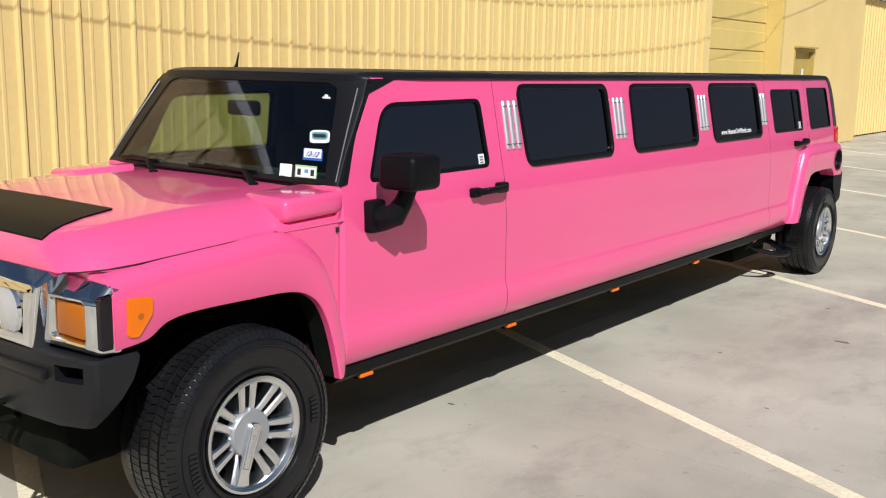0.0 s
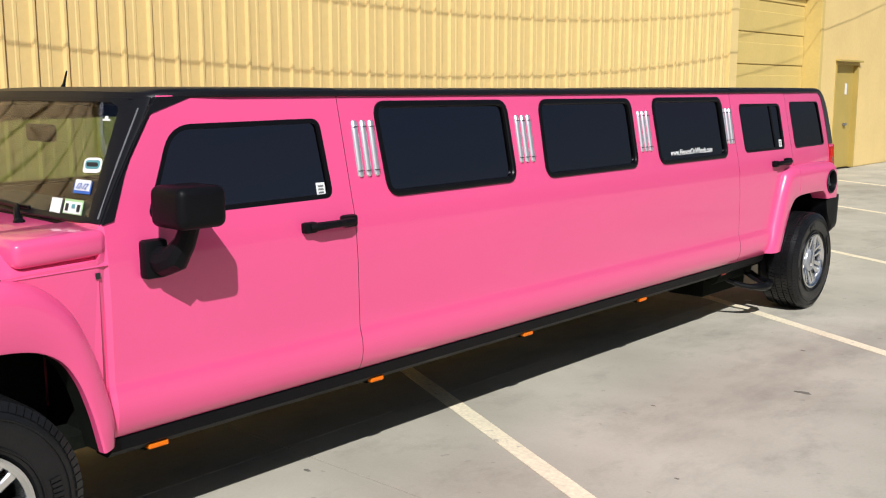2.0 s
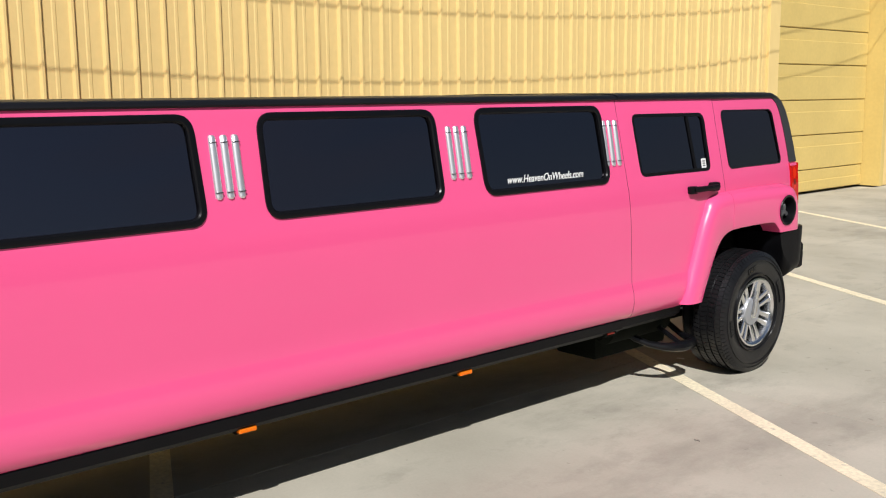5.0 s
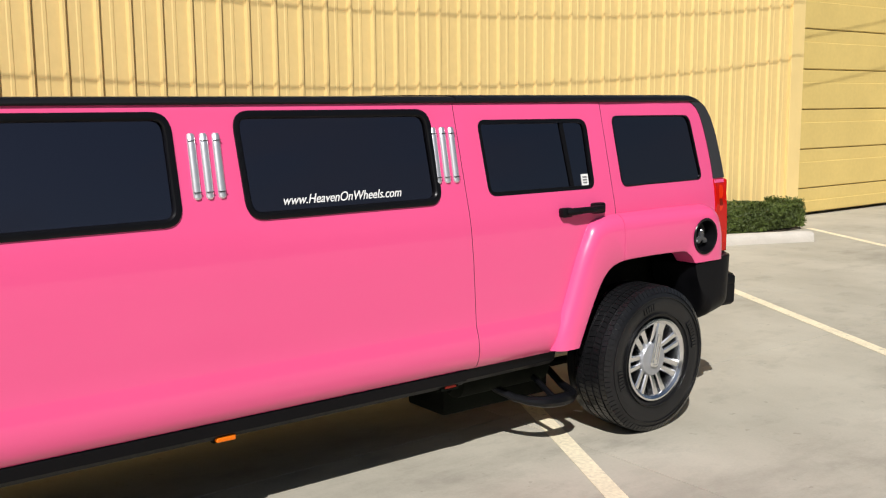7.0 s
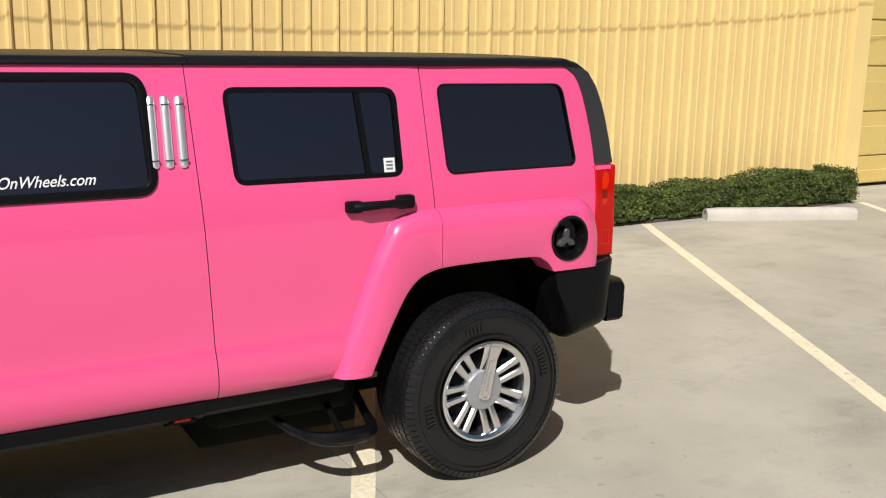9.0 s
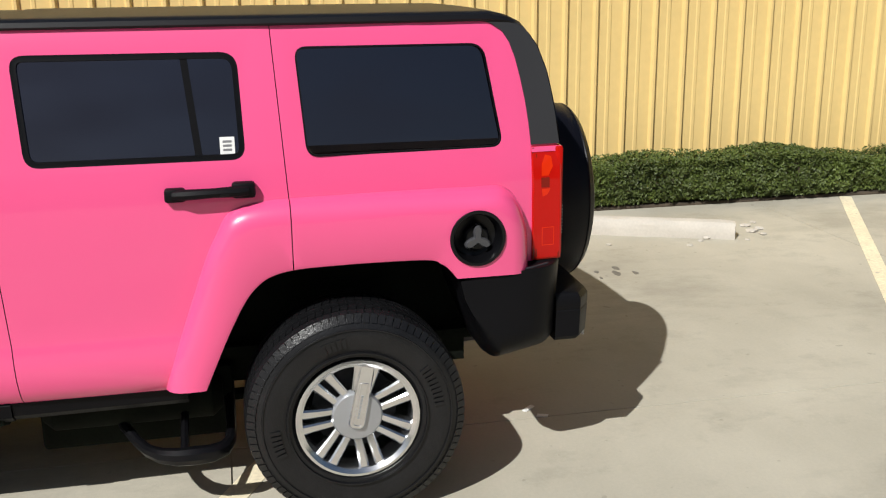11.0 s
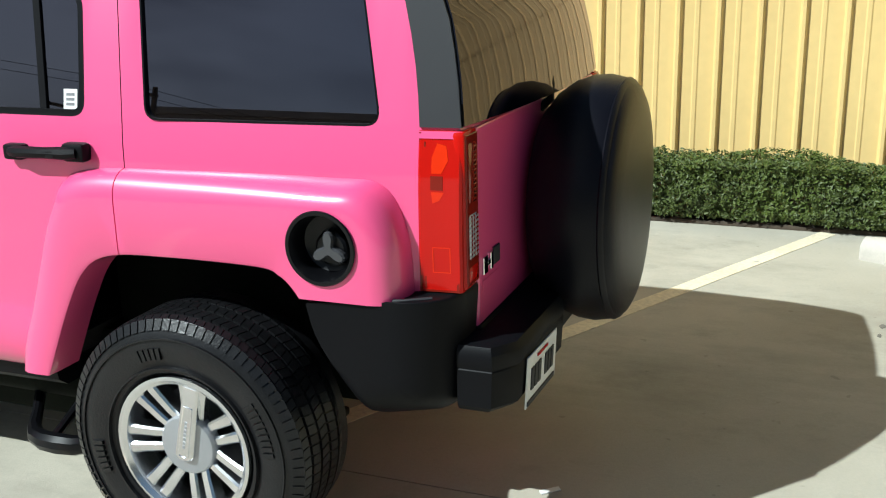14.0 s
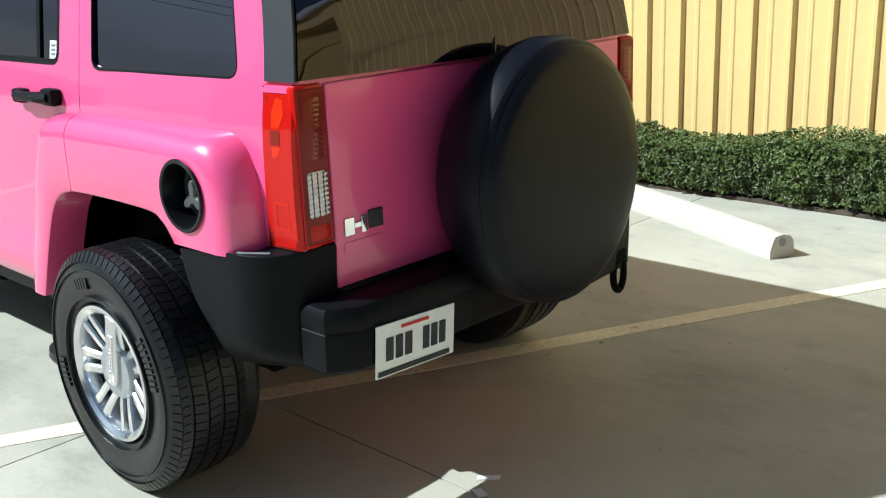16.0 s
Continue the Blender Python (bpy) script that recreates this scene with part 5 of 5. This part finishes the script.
    for k in range(7):
        a = math.pi / 2 + 2 * math.pi * k / 7
        rad, tan = Vector((0, math.cos(a), math.sin(a))), Vector((0, -math.sin(a), math.cos(a)))
        bm = bmesh.new()
        for s in (-1, 1):
            loops = []
            for r, off, w, x in ((0.060, 0.021, 0.0150, 0.090), (0.11, 0.0235, 0.0165, 0.103), (0.16, 0.0265, 0.0180, 0.112), (0.188, 0.0290, 0.0200, 0.117), (0.207, 0.0310, 0.0250, 0.116)):
                c = rad * r + tan * off * s
                loops.append([c + tan * w + Vector((x - 0.045, 0, 0)), c + tan * w * 0.9 + Vector((x - 0.006, 0, 0)), c + tan * w * 0.55 + Vector((x, 0, 0)), c - tan * w * 0.55 + Vector((x, 0, 0)), c - tan * w * 0.9 + Vector((x - 0.006, 0, 0)), c - tan * w + Vector((x - 0.045, 0, 0))])
            strip(bm, loops)
        part("spoke", bm, ALLOY, ob, smooth=True)
    cap = part("hub_cap", lathe([(0.07, 0.092), (0.100, 0.091), (0.107, 0.086), (0.108, 0.080), (0.108, 0.0)], 48), CAP_GREY, ob, "flat grey hub cap", smooth=True)
    bm = bmesh.new()
    key = rounded([(-0.032, -0.045), (0.032, -0.045), (0.027, 0.200), (-0.027, 0.200)], [0.028, 0.028, 0.008, 0.008])
    strip(bm, [[(x, (y) * k, 0 + z * (1 if z > 0 else 1)) for y, z in shrink(key, d)] for x, k, d in ((0.10, 1, 0), (0.117, 1, 0.001), (0.123, 1, 0.006))])
    part("bar", bm, ALLOY, ob, "raised silver bar", smooth=True)
    bm = bmesh.new()
    key = rounded([(-0.019, -0.034), (0.019, -0.034), (0.016, 0.135), (-0.016, 0.135)], [0.017, 0.017, 0.006, 0.006])
    strip(bm, [[(x, y, z) for y, z in shrink(key, d)] for x, d in ((0.122, 0.0), (0.126, 0.001), (0.1265, 0.005), (0.1245, 0.007))])
    part("bar_inlay", bm, ALLOY, ob, smooth=True)
    bm = bmesh.new()
    for q in range(7):
        box(0.1243, 0.1256, -0.004, 0.004, 0.0 + 0.013 * q, 0.009 + 0.013 * q, bm=bm)
    part("cap_mark", bm, CAP_GREY, ob, "small raised marks that cannot be read")
    return ob


w0 = wheel("front")
for (x, y, s), ang in (((0.862, YR, 1), -12), ((0.83, YF, 1), 160), ((-0.80, YR, -1), 30), ((-0.80, YF, -1), 75)):
    big = 1.045 if y == YF else 1.02
    m = Matrix.Translation((x, y, 0.396 * big)) @ Matrix.Scale(big, 4) @ (Matrix.Identity(4) if s > 0 else Matrix.Rotation(math.pi, 4, "Z")) @ Matrix.Rotation(radians(ang), 4, "X")
    if y == YR and s > 0:
        w0.matrix_basis = m
        w0.parent = limo
        w0["label"] = "silver seven-spoke wheel with a black off-road tyre"
    else:
        c = copy_thing(w0, m)
        c.parent = limo

# rear end
for sgn in (1, -1):
    bm = bmesh.new()
    rings = []
    for q in range(12):
        z = 0.908 + 0.430 * q / 11
        rings.append([(sgn * (side_x(z, y) + x), y, z) for x, y in ((-0.06, 0.70), (0.006, 0.70), (0.010, 0.704), (0.010, 0.74), (0.010, 0.78), (0.010, 0.812), (0.004, 0.818), (-0.06, 0.818))])
    strip(bm, rings)
    lamp = part("tail_lamp", bm, RED, limo, "tall red tail lamp wrapped round the corner", smooth=True)
    part("rear_lens", box(*sorted((sgn * 0.702, sgn * 0.803)), 0.79, 0.826, 0.908, 1.338, 0.012), RED, lamp, smooth=True)
    part("lamp_border", box(*sorted((sgn * 0.705, sgn * 0.796)), 0.80, 0.8275, 0.917, 1.328, 0.004), RED_DEEP, lamp, "dark red lens border")
    stop = part("stop_lens", box(*sorted((sgn * 0.714, sgn * 0.788)), 0.81, 0.8295, 1.135, 1.312, 0.014), RED_DEEP, lamp, "smoked red ribbed stop lens", smooth=True)
    for q in range(12):
        part("rib", box(*sorted((sgn * 0.720, sgn * 0.750)), 0.8285, 0.8312, 1.150 + 0.0125 * q, 1.1555 + 0.0125 * q, 0.001, 1), RED_DEEP, stop)
    rev = part("reversing_lens", box(*sorted((sgn * 0.715, sgn * 0.788)), 0.81, 0.8300, 0.985, 1.118, 0.012), REVERSE, lamp, "ribbed clear reversing lens", smooth=True)
    for q in range(9):
        part("rib", box(*sorted((sgn * 0.718, sgn * 0.785)), 0.8290, 0.8318, 0.995 + 0.013 * q, 1.002 + 0.013 * q, 0.001, 1), REVERSE, rev)
    for q in range(3):
        part("rib", box(*sorted((sgn * (0.731 + 0.019 * q), sgn * (0.734 + 0.019 * q))), 0.8285, 0.8325, 0.992, 1.110), RED_DEEP, rev)
    part("foot_lens", box(*sorted((sgn * 0.714, sgn * 0.788)), 0.81, 0.8295, 0.924, 0.972, 0.008), RED, lamp, smooth=True)
    # moulded pieces of the side lens, and its painted glow
    def side_bit(name, y0, y1, z0, z1, x1, material, label=""):
        part(name, on_side(bmesh.new(), [(y0, z0), (y1, z0), (y1, z1), (y0, z1)], sgn, 0.006, x1), material, lamp, label)
    side_bit("bulb_box", 0.735, 0.768, 1.185, 1.222, 0.0112, RED_DEEP, "small dark square in the lens")
    # orange-red patches paint the glow of sunlight coming through the lens
    part("bulb_reflector", on_side(bmesh.new(), [(0.737, 1.228), (0.764, 1.228), (0.782, 1.262), (0.776, 1.300), (0.752, 1.306), (0.738, 1.27)], sgn, 0.006, 0.0110), ORANGE_RED, lamp, "orange-red patch painting the sunlit glow of the lens")
    part("bulb_reflector", on_side(bmesh.new(), [(0.740, 1.150), (0.760, 1.158), (0.772, 1.180), (0.737, 1.180)], sgn, 0.006, 0.0110), ORANGE_RED, lamp)
    side_bit("lens_edge", 0.803, 0.810, 0.915, 1.315, 0.0114, RED_DEEP)
    side_bit("lens_edge", 0.702, 0.812, 0.909, 0.914, 0.0118, RED_DEEP)
    side_bit("lens_ridge", 0.702, 0.708, 0.914, 1.334, 0.0125, RED_DEEP)
    side_bit("lens_ridge", 0.716, 0.720, 0.92, 1.31, 0.0118, RED_DEEP)
    for y0, y1, z0, z1 in ((0.738, 0.741, 0.965, 1.03), (0.785, 0.788, 0.965, 1.03), (0.738, 0.788, 0.962, 0.965), (0.738, 0.788, 1.03, 1.033)):
        side_bit("lens_frame", y0, y1, z0, z1, 0.0115, ORANGE_RED)
    side_bit("lens_cap", 0.700, 0.816, 1.318, 1.337, 0.012, PINK, "pale upper rim of the lamp")
    # bumper corner cap
    cap = [(0.385, 0.885), (0.405, 0.80), (0.505, 0.555), (0.555, 0.512), (0.76, 0.555), (0.80, 0.595), (0.822, 0.914), (0.74, 0.914)]
    o = []
    for (ya, za), (yb, zb) in zip(rounded(cap, 0.025), rounded(cap, 0.025)[1:] + rounded(cap, 0.025)[:1]):
        k = max(1, int(math.hypot(yb - ya, zb - za) / 0.04))
        o += [(ya + (yb - ya) * q / k, za + (zb - za) * q / k) for q in range(k)]

    def eased(d):
        """The outline drawn in by d at its rear and lower edges, and a little elsewhere."""
        out = []
        for (y, z), (yi, zi) in zip(o, shrink(o, min(d, 0.012))):
            r = min(1.0, max(0.0, (y - 0.50) / 0.30))
            low = min(1.0, max(0.0, (0.80 - z) / 0.24))
            out.append((yi - d * 0.9 * r * r, zi + d * 0.7 * low * low))
        return out

    bm = bmesh.new()
    strip(bm, [[(sgn * x, y, z) for y, z in eased(d)] for x, d in [(0.60, 0.0)] + [(0.772 + 0.150 * math.sin(a), 0.17 * (1 - math.cos(a))) for a in (q * math.pi / 14 for q in range(8))]])
    part("bumper_corner", bm, BLACK_TRIM, limo, "black plastic rear bumper corner", smooth=True)
    part("corner_seam", tube([(sgn * 0.905, 0.40, 0.889), (sgn * 0.914, 0.56, 0.894), (sgn * 0.895, 0.68, 0.899), (sgn * 0.862, 0.75, 0.903)], 0.005, 6), PILLAR_BLACK, limo, "raised upper edge of the bumper corner", smooth=True)
# tailgate
gate = part("tailgate", box(-0.698, 0.698, 0.795, 0.822, 0.76, 1.335, 0.006), PINK, limo, "pink side-hinged tailgate")
part("badge", box(0.632, 0.668, 0.8225, 0.828, 0.915, 0.965, 0.002), CHROME, gate, "small chrome badge shapes")
part("badge", box(0.586, 0.607, 0.8225, 0.828, 0.915, 0.965, 0.002), CHROME, gate)
part("badge", box(0.607, 0.632, 0.8225, 0.8275, 0.933, 0.948, 0.001), CHROME, gate)
part("badge", box(0.525, 0.580, 0.8225, 0.828, 0.920, 0.972, 0.003), ALLOY_DARK, gate)
part("badge_plate", box(0.53, 0.67, 0.8225, 0.8245, 0.868, 0.898, 0.001), PINK, gate)
# spare wheel in its cover
spare = part("spare_wheel_cover", lathe([(0.80, 0.0), (0.80, 0.25), (0.815, 0.300), (0.85, 0.345), (0.90, 0.380), (0.95, 0.397), (1.00, 0.401), (1.055, 0.390), (1.084, 0.370), (1.098, 0.340), (1.107, 0.28), (1.113, 0.19), (1.115, 0.0)], 96, "y"), VINYL, limo, "black vinyl spare wheel cover", smooth=True)
spare.location = (0.015, 0.026, 1.003)
part("cover_seam", lathe([(1.052, 0.388), (1.060, 0.3925), (1.070, 0.386), (1.076, 0.372)], 96, "y"), VINYL, spare, "stitched rim seam", smooth=True)
# carrier, lock and hinge pieces between the gate and the spare
carrier = part("spare_carrier", box(-0.10, 0.24, 0.822, 0.86, 0.86, 1.14, 0.02), BLACK_TRIM, limo, "black spare wheel carrier", smooth=True)
part("carrier_arm", tube([(0.07, 0.815, 1.30), (0.07, 0.850, 1.33), (0.07, 0.852, 1.38), (0.06, 0.842, 1.42)], [0.016, 0.014, 0.012, 0.010], 8), GASKET, carrier, smooth=True)
part("lock_knob", lathe([(0.0, 0.0), (0.0, 0.020), (0.03, 0.024), (0.045, 0.018), (0.05, 0.0)], 12, "y"), STEEL, carrier, "steel lock knob", smooth=True)
carrier.children[-1].location = (0.07, 0.822, 1.245)
# step bumper
bm = bmesh.new()
plan = [(-0.63, 0.80), (-0.62, 0.87), (-0.56, 0.935), (-0.30, 0.965), (-0.24, 0.90), (0.24, 0.90), (0.30, 0.965), (0.70, 0.955), (0.77, 0.90), (0.77, 0.80)]
strip(bm, [[(x * k * 1.07, 0.80 + (y - 0.80) * d, z - (0.03 if z < 0.6 and x < 0.28 else 0.0)) for x, y in plan] for z, k, d in ((0.572, 0.985, 0.85), (0.588, 1, 0.96), (0.692, 1, 1), (0.695, 0.997, 0.99), (0.699, 0.997, 0.99), (0.704, 1, 1), (0.74, 1, 1), (0.760, 0.985, 0.93), (0.765, 0.97, 0.8))])
part("step_bumper", bm, BLACK_TRIM, limo, "black rear step bumper", smooth=True)
bm = box(-0.7, 0.7, 0.79, 0.83, 0.70, 0.78, 0.01)
part("step_pad", bm, BLACK_TRIM, limo)
tow = part("tow_loop", tube([(-0.535 + 0.036 * math.cos(t), 0.93, 0.532 + 0.062 * math.sin(t)) for t in (q * math.pi / 8 for q in range(17))], 0.013, 8), UNDER, limo, "black steel tow shackle", smooth=True)
part("tow_bracket", box(-0.57, -0.50, 0.80, 0.945, 0.572, 0.622, 0.008), UNDER, tow)
# registration plate, drawn as plain bars
plate = part("plate", box(-0.153, 0.153, 0, 0.004, -0.076, 0.076, 0.0015), WHITE, limo, "white registration plate with dark bars")
plate.location = (0.552, 0.958, 0.612)
plate.rotation_euler = (radians(-2), radians(-3), 0)
for k in range(7):
    if k == 3:
        continue
    part("bar", box(-0.125 + 0.036 * k, -0.100 + 0.036 * k, 0.0045, 0.0075, -0.030, 0.036), INK, plate)
part("bar", box(-0.145, 0.145, 0.0045, 0.0075, -0.070, -0.056), INK, plate)
part("bar", box(-0.05, 0.06, 0.0045, 0.0075, 0.054, 0.062), RED, plate)
# fuel filler
fuel = part("fuel_recess", lathe([(0.928, 0.096), (0.937, 0.104), (0.941, 0.101), (0.940, 0.092), (0.930, 0.088), (0.872, 0.080), (0.866, 0.070), (0.864, 0.0)], 48), GASKET, limo, "round black fuel filler recess", smooth=True)
fuel.location = (0, 0.462, 1.035)
cap = part("fuel_cap", lathe([(0.864, 0.052), (0.884, 0.048), (0.890, 0.040), (0.891, 0.0)], 28), GASKET, fuel, "black three-winged fuel cap", smooth=True)
cap.location = (0, 0.008, -0.012)
star = []
for q in range(36):
    a = 2 * math.pi * q / 36 + 0.3
    r = 0.018 + 0.037 * max(0.0, math.cos(1.5 * min((a - 0.3) % (2 * math.pi / 3), 2 * math.pi / 3 - (a - 0.3) % (2 * math.pi / 3)))) ** 2.2
    star.append((r * math.cos(a + 1.27), r * math.sin(a + 1.27)))
bm = strip(bmesh.new(), [[(x, u, v) for u, v in shrink(star, d)] for x, d in ((0.884, 0.0), (0.902, 0.001), (0.908, 0.006))])
wings = part("cap_grip", bm, GREY_GRIP, fuel, "grey three-winged grip")
wings.location = cap.location


# door handles, mirrors, bright strips, stickers, writing
def handle(y, z, sign):
    x = side_x(z, y)
    bm = tube([(sign * (x + 0.030), y - 0.135, z), (sign * (x + 0.042), y - 0.10, z + 0.002), (sign * (x + 0.044), y, z + 0.004), (sign * (x + 0.042), y + 0.08, z + 0.005), (sign * (x + 0.034), y + 0.115, z + 0.006)], [0.016, 0.019, 0.017, 0.020, 0.018], 8)
    h = part("door_handle", bm, BLACK_TRIM, limo, "black pull door handle", smooth=True)
    part("handle_base", box(*sorted((sign * (x - 0.005), sign * (x + 0.036))), y - 0.165, y - 0.095, z - 0.026, z + 0.022, 0.01), BLACK_TRIM, h, smooth=True)
    part("handle_base", box(*sorted((sign * (x - 0.005), sign * (x + 0.040))), y + 0.06, y + 0.14, z - 0.022, z + 0.034, 0.012), BLACK_TRIM, h, smooth=True)
    part("lock", box(*sorted((sign * (x + 0.052), sign * (x + 0.060))), y + 0.02, y + 0.05, z - 0.008, z + 0.012, 0.002), GASKET, h)


for sgn in (1, -1):
    handle(-5.44, 1.232, sgn)
    handle(-0.455, 1.242, sgn)
    if sgn > 0:
        arm = [(0.875, -6.335, 1.195), (0.93, -6.32, 1.185), (0.972, -6.305, 1.20), (1.00, -6.28, 1.26), (1.03, -6.265, 1.345)]
        mirror = part("door_mirror", box(*sorted((sgn * 0.935, sgn * 1.145)), -6.39, -6.18, 1.322, 1.478, 0.034, 4), BLACK_TRIM, limo, "black square door mirror on an arm", smooth=True)
        part("mirror_arm", tube([(sgn * x, y, z) for x, y, z in arm], [0.055, 0.058, 0.054, 0.042, 0.036], 10), BLACK_TRIM, mirror, smooth=True)
        part("mirror_foot", box(*sorted((sgn * 0.86, sgn * 0.915)), -6.395, -6.295, 1.12, 1.268, 0.014), BLACK_TRIM, mirror, smooth=True)
        part("mirror_glass", box(*sorted((sgn * 0.965, sgn * 1.115)), -6.181, -6.177, 1.35, 1.45, 0.002), MIRROR, mirror, "mirror glass")
    for yc in map(drawn, (-4.970, -3.755, -2.478, -1.30)):
        for k in (-1, 0, 1):
            y = yc + 0.055 * k
            loops = []
            for z, r in ((1.425, 0.012), (1.432, 0.018), (1.47, 0.019), (1.55, 0.019), (1.63, 0.019), (1.675, 0.018), (1.682, 0.012)):
                cx = side_x(z)
                loops.append([(sgn * (cx - 0.002 + max(0.0, r * 0.8 * math.sin(t))), y + r * math.cos(t), z) for t in (math.pi * q / 6 for q in range(7))])
            bm = bmesh.new()
            strip(bm, loops)
            st = part("chrome_strip", bm, STRIP, limo, "polished chrome strip", smooth=True)
            part("collar", box(*sorted((sgn * (side_x(1.455) + 0.004), sgn * (side_x(1.455) + 0.0165))), y - 0.016, y + 0.016, 1.452, 1.455), INK, st)
            part("collar", box(*sorted((sgn * (side_x(1.655) + 0.004), sgn * (side_x(1.655) + 0.0155))), y - 0.016, y + 0.016, 1.652, 1.655), INK, st)


def sticker_grid(pane, y0, z0, s, seed):
    """A small white label with a scatter of dark squares that cannot be read."""
    bm = bmesh.new()
    on_side(bm, [(y0, z0), (y0 + s, z0), (y0 + s, z0 + s * 1.15), (y0, z0 + s * 1.15)], 1, -0.0098, -0.0085)
    st = part("sticker", bm, WHITE, limo, "small white label with dark marks")
    bm = bmesh.new()
    for r in range(3):
        on_side(bm, [(y0 + 0.2 * s, z0 + (0.2 + 0.28 * r) * s), (y0 + 0.8 * s, z0 + (0.2 + 0.28 * r) * s), (y0 + 0.8 * s, z0 + (0.36 + 0.28 * r) * s), (y0 + 0.2 * s, z0 + (0.36 + 0.28 * r) * s)], 1, -0.0084, -0.008)
    part("bar", bm, STEEL, st)


sticker_grid(panes["front_door_window"], -5.482, 1.358, 0.050, 1)
sticker_grid(panes["rear_door_window"], -0.425, 1.366, 0.050, 2)


def words(text, size, parent, material, name="lettering", label=""):
    cu = bpy.data.curves.new(name, "FONT")
    cu.body, cu.size, cu.extrude, cu.shear, cu.offset = text, size, 0.0006, 0.35, 0.0004
    tmp = new("tmp_text", cu)
    dg = bpy.context.evaluated_depsgraph_get()
    me = bpy.data.meshes.new_from_object(tmp.evaluated_get(dg))
    bpy.data.objects.remove(tmp)
    me.materials.clear()
    me.materials.append(material)
    ob = new(name, me)
    ob.parent = parent
    if label:
        ob["label"] = label
    return ob


# web address along the bottom of the third side window
LEAN = math.atan2(0.085, 0.46)
txt = words("www.HeavenOnWheels.com", 0.056, panes["side_window.002"], WHITE, label="white script web address")
wid = max(v.co.x for v in txt.data.vertices)
txt.scale = (0.60 / wid, 1, 1)
txt.matrix_basis = Matrix.Translation((side_x(1.385) - 0.0085, -2.160, 1.380)) @ Matrix.Rotation(-LEAN, 4, "Y") @ Matrix.Rotation(math.pi / 2, 4, "Z") @ Matrix.Rotation(math.pi / 2, 4, "X") @ Matrix.Diagonal((0.60 / wid, 1, 1, 1))


def shield_sticker(x0, x1, t0, t1, material, name="sticker", label="", off=0.0105, parent=limo):
    bm = bmesh.new()
    lean = 0.2 * (t1 - t0)
    ring = [(x0, t0), (x1, t0), (x1 - lean, t1), (x0 - lean, t1)]
    strip(bm, [[(x, shield(t, o)[0] + bow(x, t), shield(t, o)[1]) for x, t in ring] for o in (off, off + 0.0015)])
    return part(name, bm, material, parent, label)


def emblem(ring, material, off, parent, name, label=""):
    bm = strip(bmesh.new(), [[(x, shield(t, o)[0] + bow(x, t), shield(t, o)[1]) for x, t in ring] for o in (off, off + 0.0015)])
    return part(name, bm, material, parent, label)


rounded_label = rounded([(0.591, 0.367), (0.702, 0.378), (0.678, 0.498), (0.562, 0.488)], [0.025, 0.025, 0.04, 0.04])
a = emblem(rounded_label, WHITE, 0.0105, limo, "sticker", "rounded white inspection sticker with a teal emblem")
emblem(rounded([(0.598, 0.40), (0.686, 0.408), (0.672, 0.475), (0.580, 0.468)], 0.022), TEAL_INK, 0.0125, a, "emblem")
emblem(rounded([(0.606, 0.418), (0.676, 0.424), (0.665, 0.455), (0.592, 0.450)], 0.012), INK, 0.0142, a, "emblem")
a = shield_sticker(0.588, 0.704, 0.207, 0.305, BLUE_INK, label="blue and white registration sticker reading 12 12")
shield_sticker(0.592, 0.694, 0.228, 0.312, WHITE, "panel", "", 0.0125, a)
tx = words("12-12", 0.034, a, BLUE_INK)
y, z = shield(0.240, 0.016)
tx.matrix_basis = Matrix.Translation((0.596, y + bow(0.596, 0.23), z)) @ Matrix.Rotation(radians(1.5), 4, "Z") @ Matrix.Rotation(radians(90 - 28.8), 4, "X")
a = shield_sticker(0.580, 0.710, 0.042, 0.155, GREEN_INK, label="green and white toll sticker")
shield_sticker(0.586, 0.704, 0.047, 0.137, WHITE, "panel", "", 0.0125, a)
for x in (0.604, 0.684):
    shield_sticker(x - 0.010, x + 0.010, 0.062, 0.118, INK, "bar", "", 0.0145, a)
shield_sticker(0.633, 0.655, 0.085, 0.118, TEAL_INK, "bar", "", 0.0145, a)
shield_sticker(0.484, 0.560, 0.036, 0.152, WHITE, label="plain white sticker")
shield_sticker(0.563, 0.575, 0.036, 0.140, INK, label="thin black strip beside the white sticker")
mark = shield_sticker(0.558, 0.604, 0.797, 0.811, WHITE, label="small white decal")
shield_sticker(0.567, 0.586, 0.813, 0.834, WHITE, "bar", "", 0.0105, mark)
part("fender_badge", on_side(bmesh.new(), [(-6.575, 1.145), (-6.557, 1.145), (-6.557, 1.167), (-6.575, 1.167)], 1, 0.0, 0.004), ALLOY_DARK, limo, "tiny dark badge")

# bring the middle of the car to its length and draw in the far side of the tail; turned pieces and wheels move whole
for ob in limo.children_recursive:
    if ob.type != "MESH" or ob.data.users > 1 or ob.parent.name.startswith("wheel"):
        continue
    if ob.name.startswith("lettering"):
        if ob.location.y < -5:
            ob.location.y = settled(ob.location.y)
        continue
    base = ob.location.y + (ob.parent.location.y if ob.parent != limo else 0.0)
    for v in ob.data.vertices:
        x, y = v.co.x + ob.location.x, v.co.y + base
        v.co.y = settled(y) - base
        if x < 0 and y > 0.2:
            v.co.x -= x * 0.09 * min(1.0, (y - 0.2) / 0.4)
for ob in limo.children:
    if ob.name.startswith("wheel"):
        ob.location.y = settled(ob.location.y)
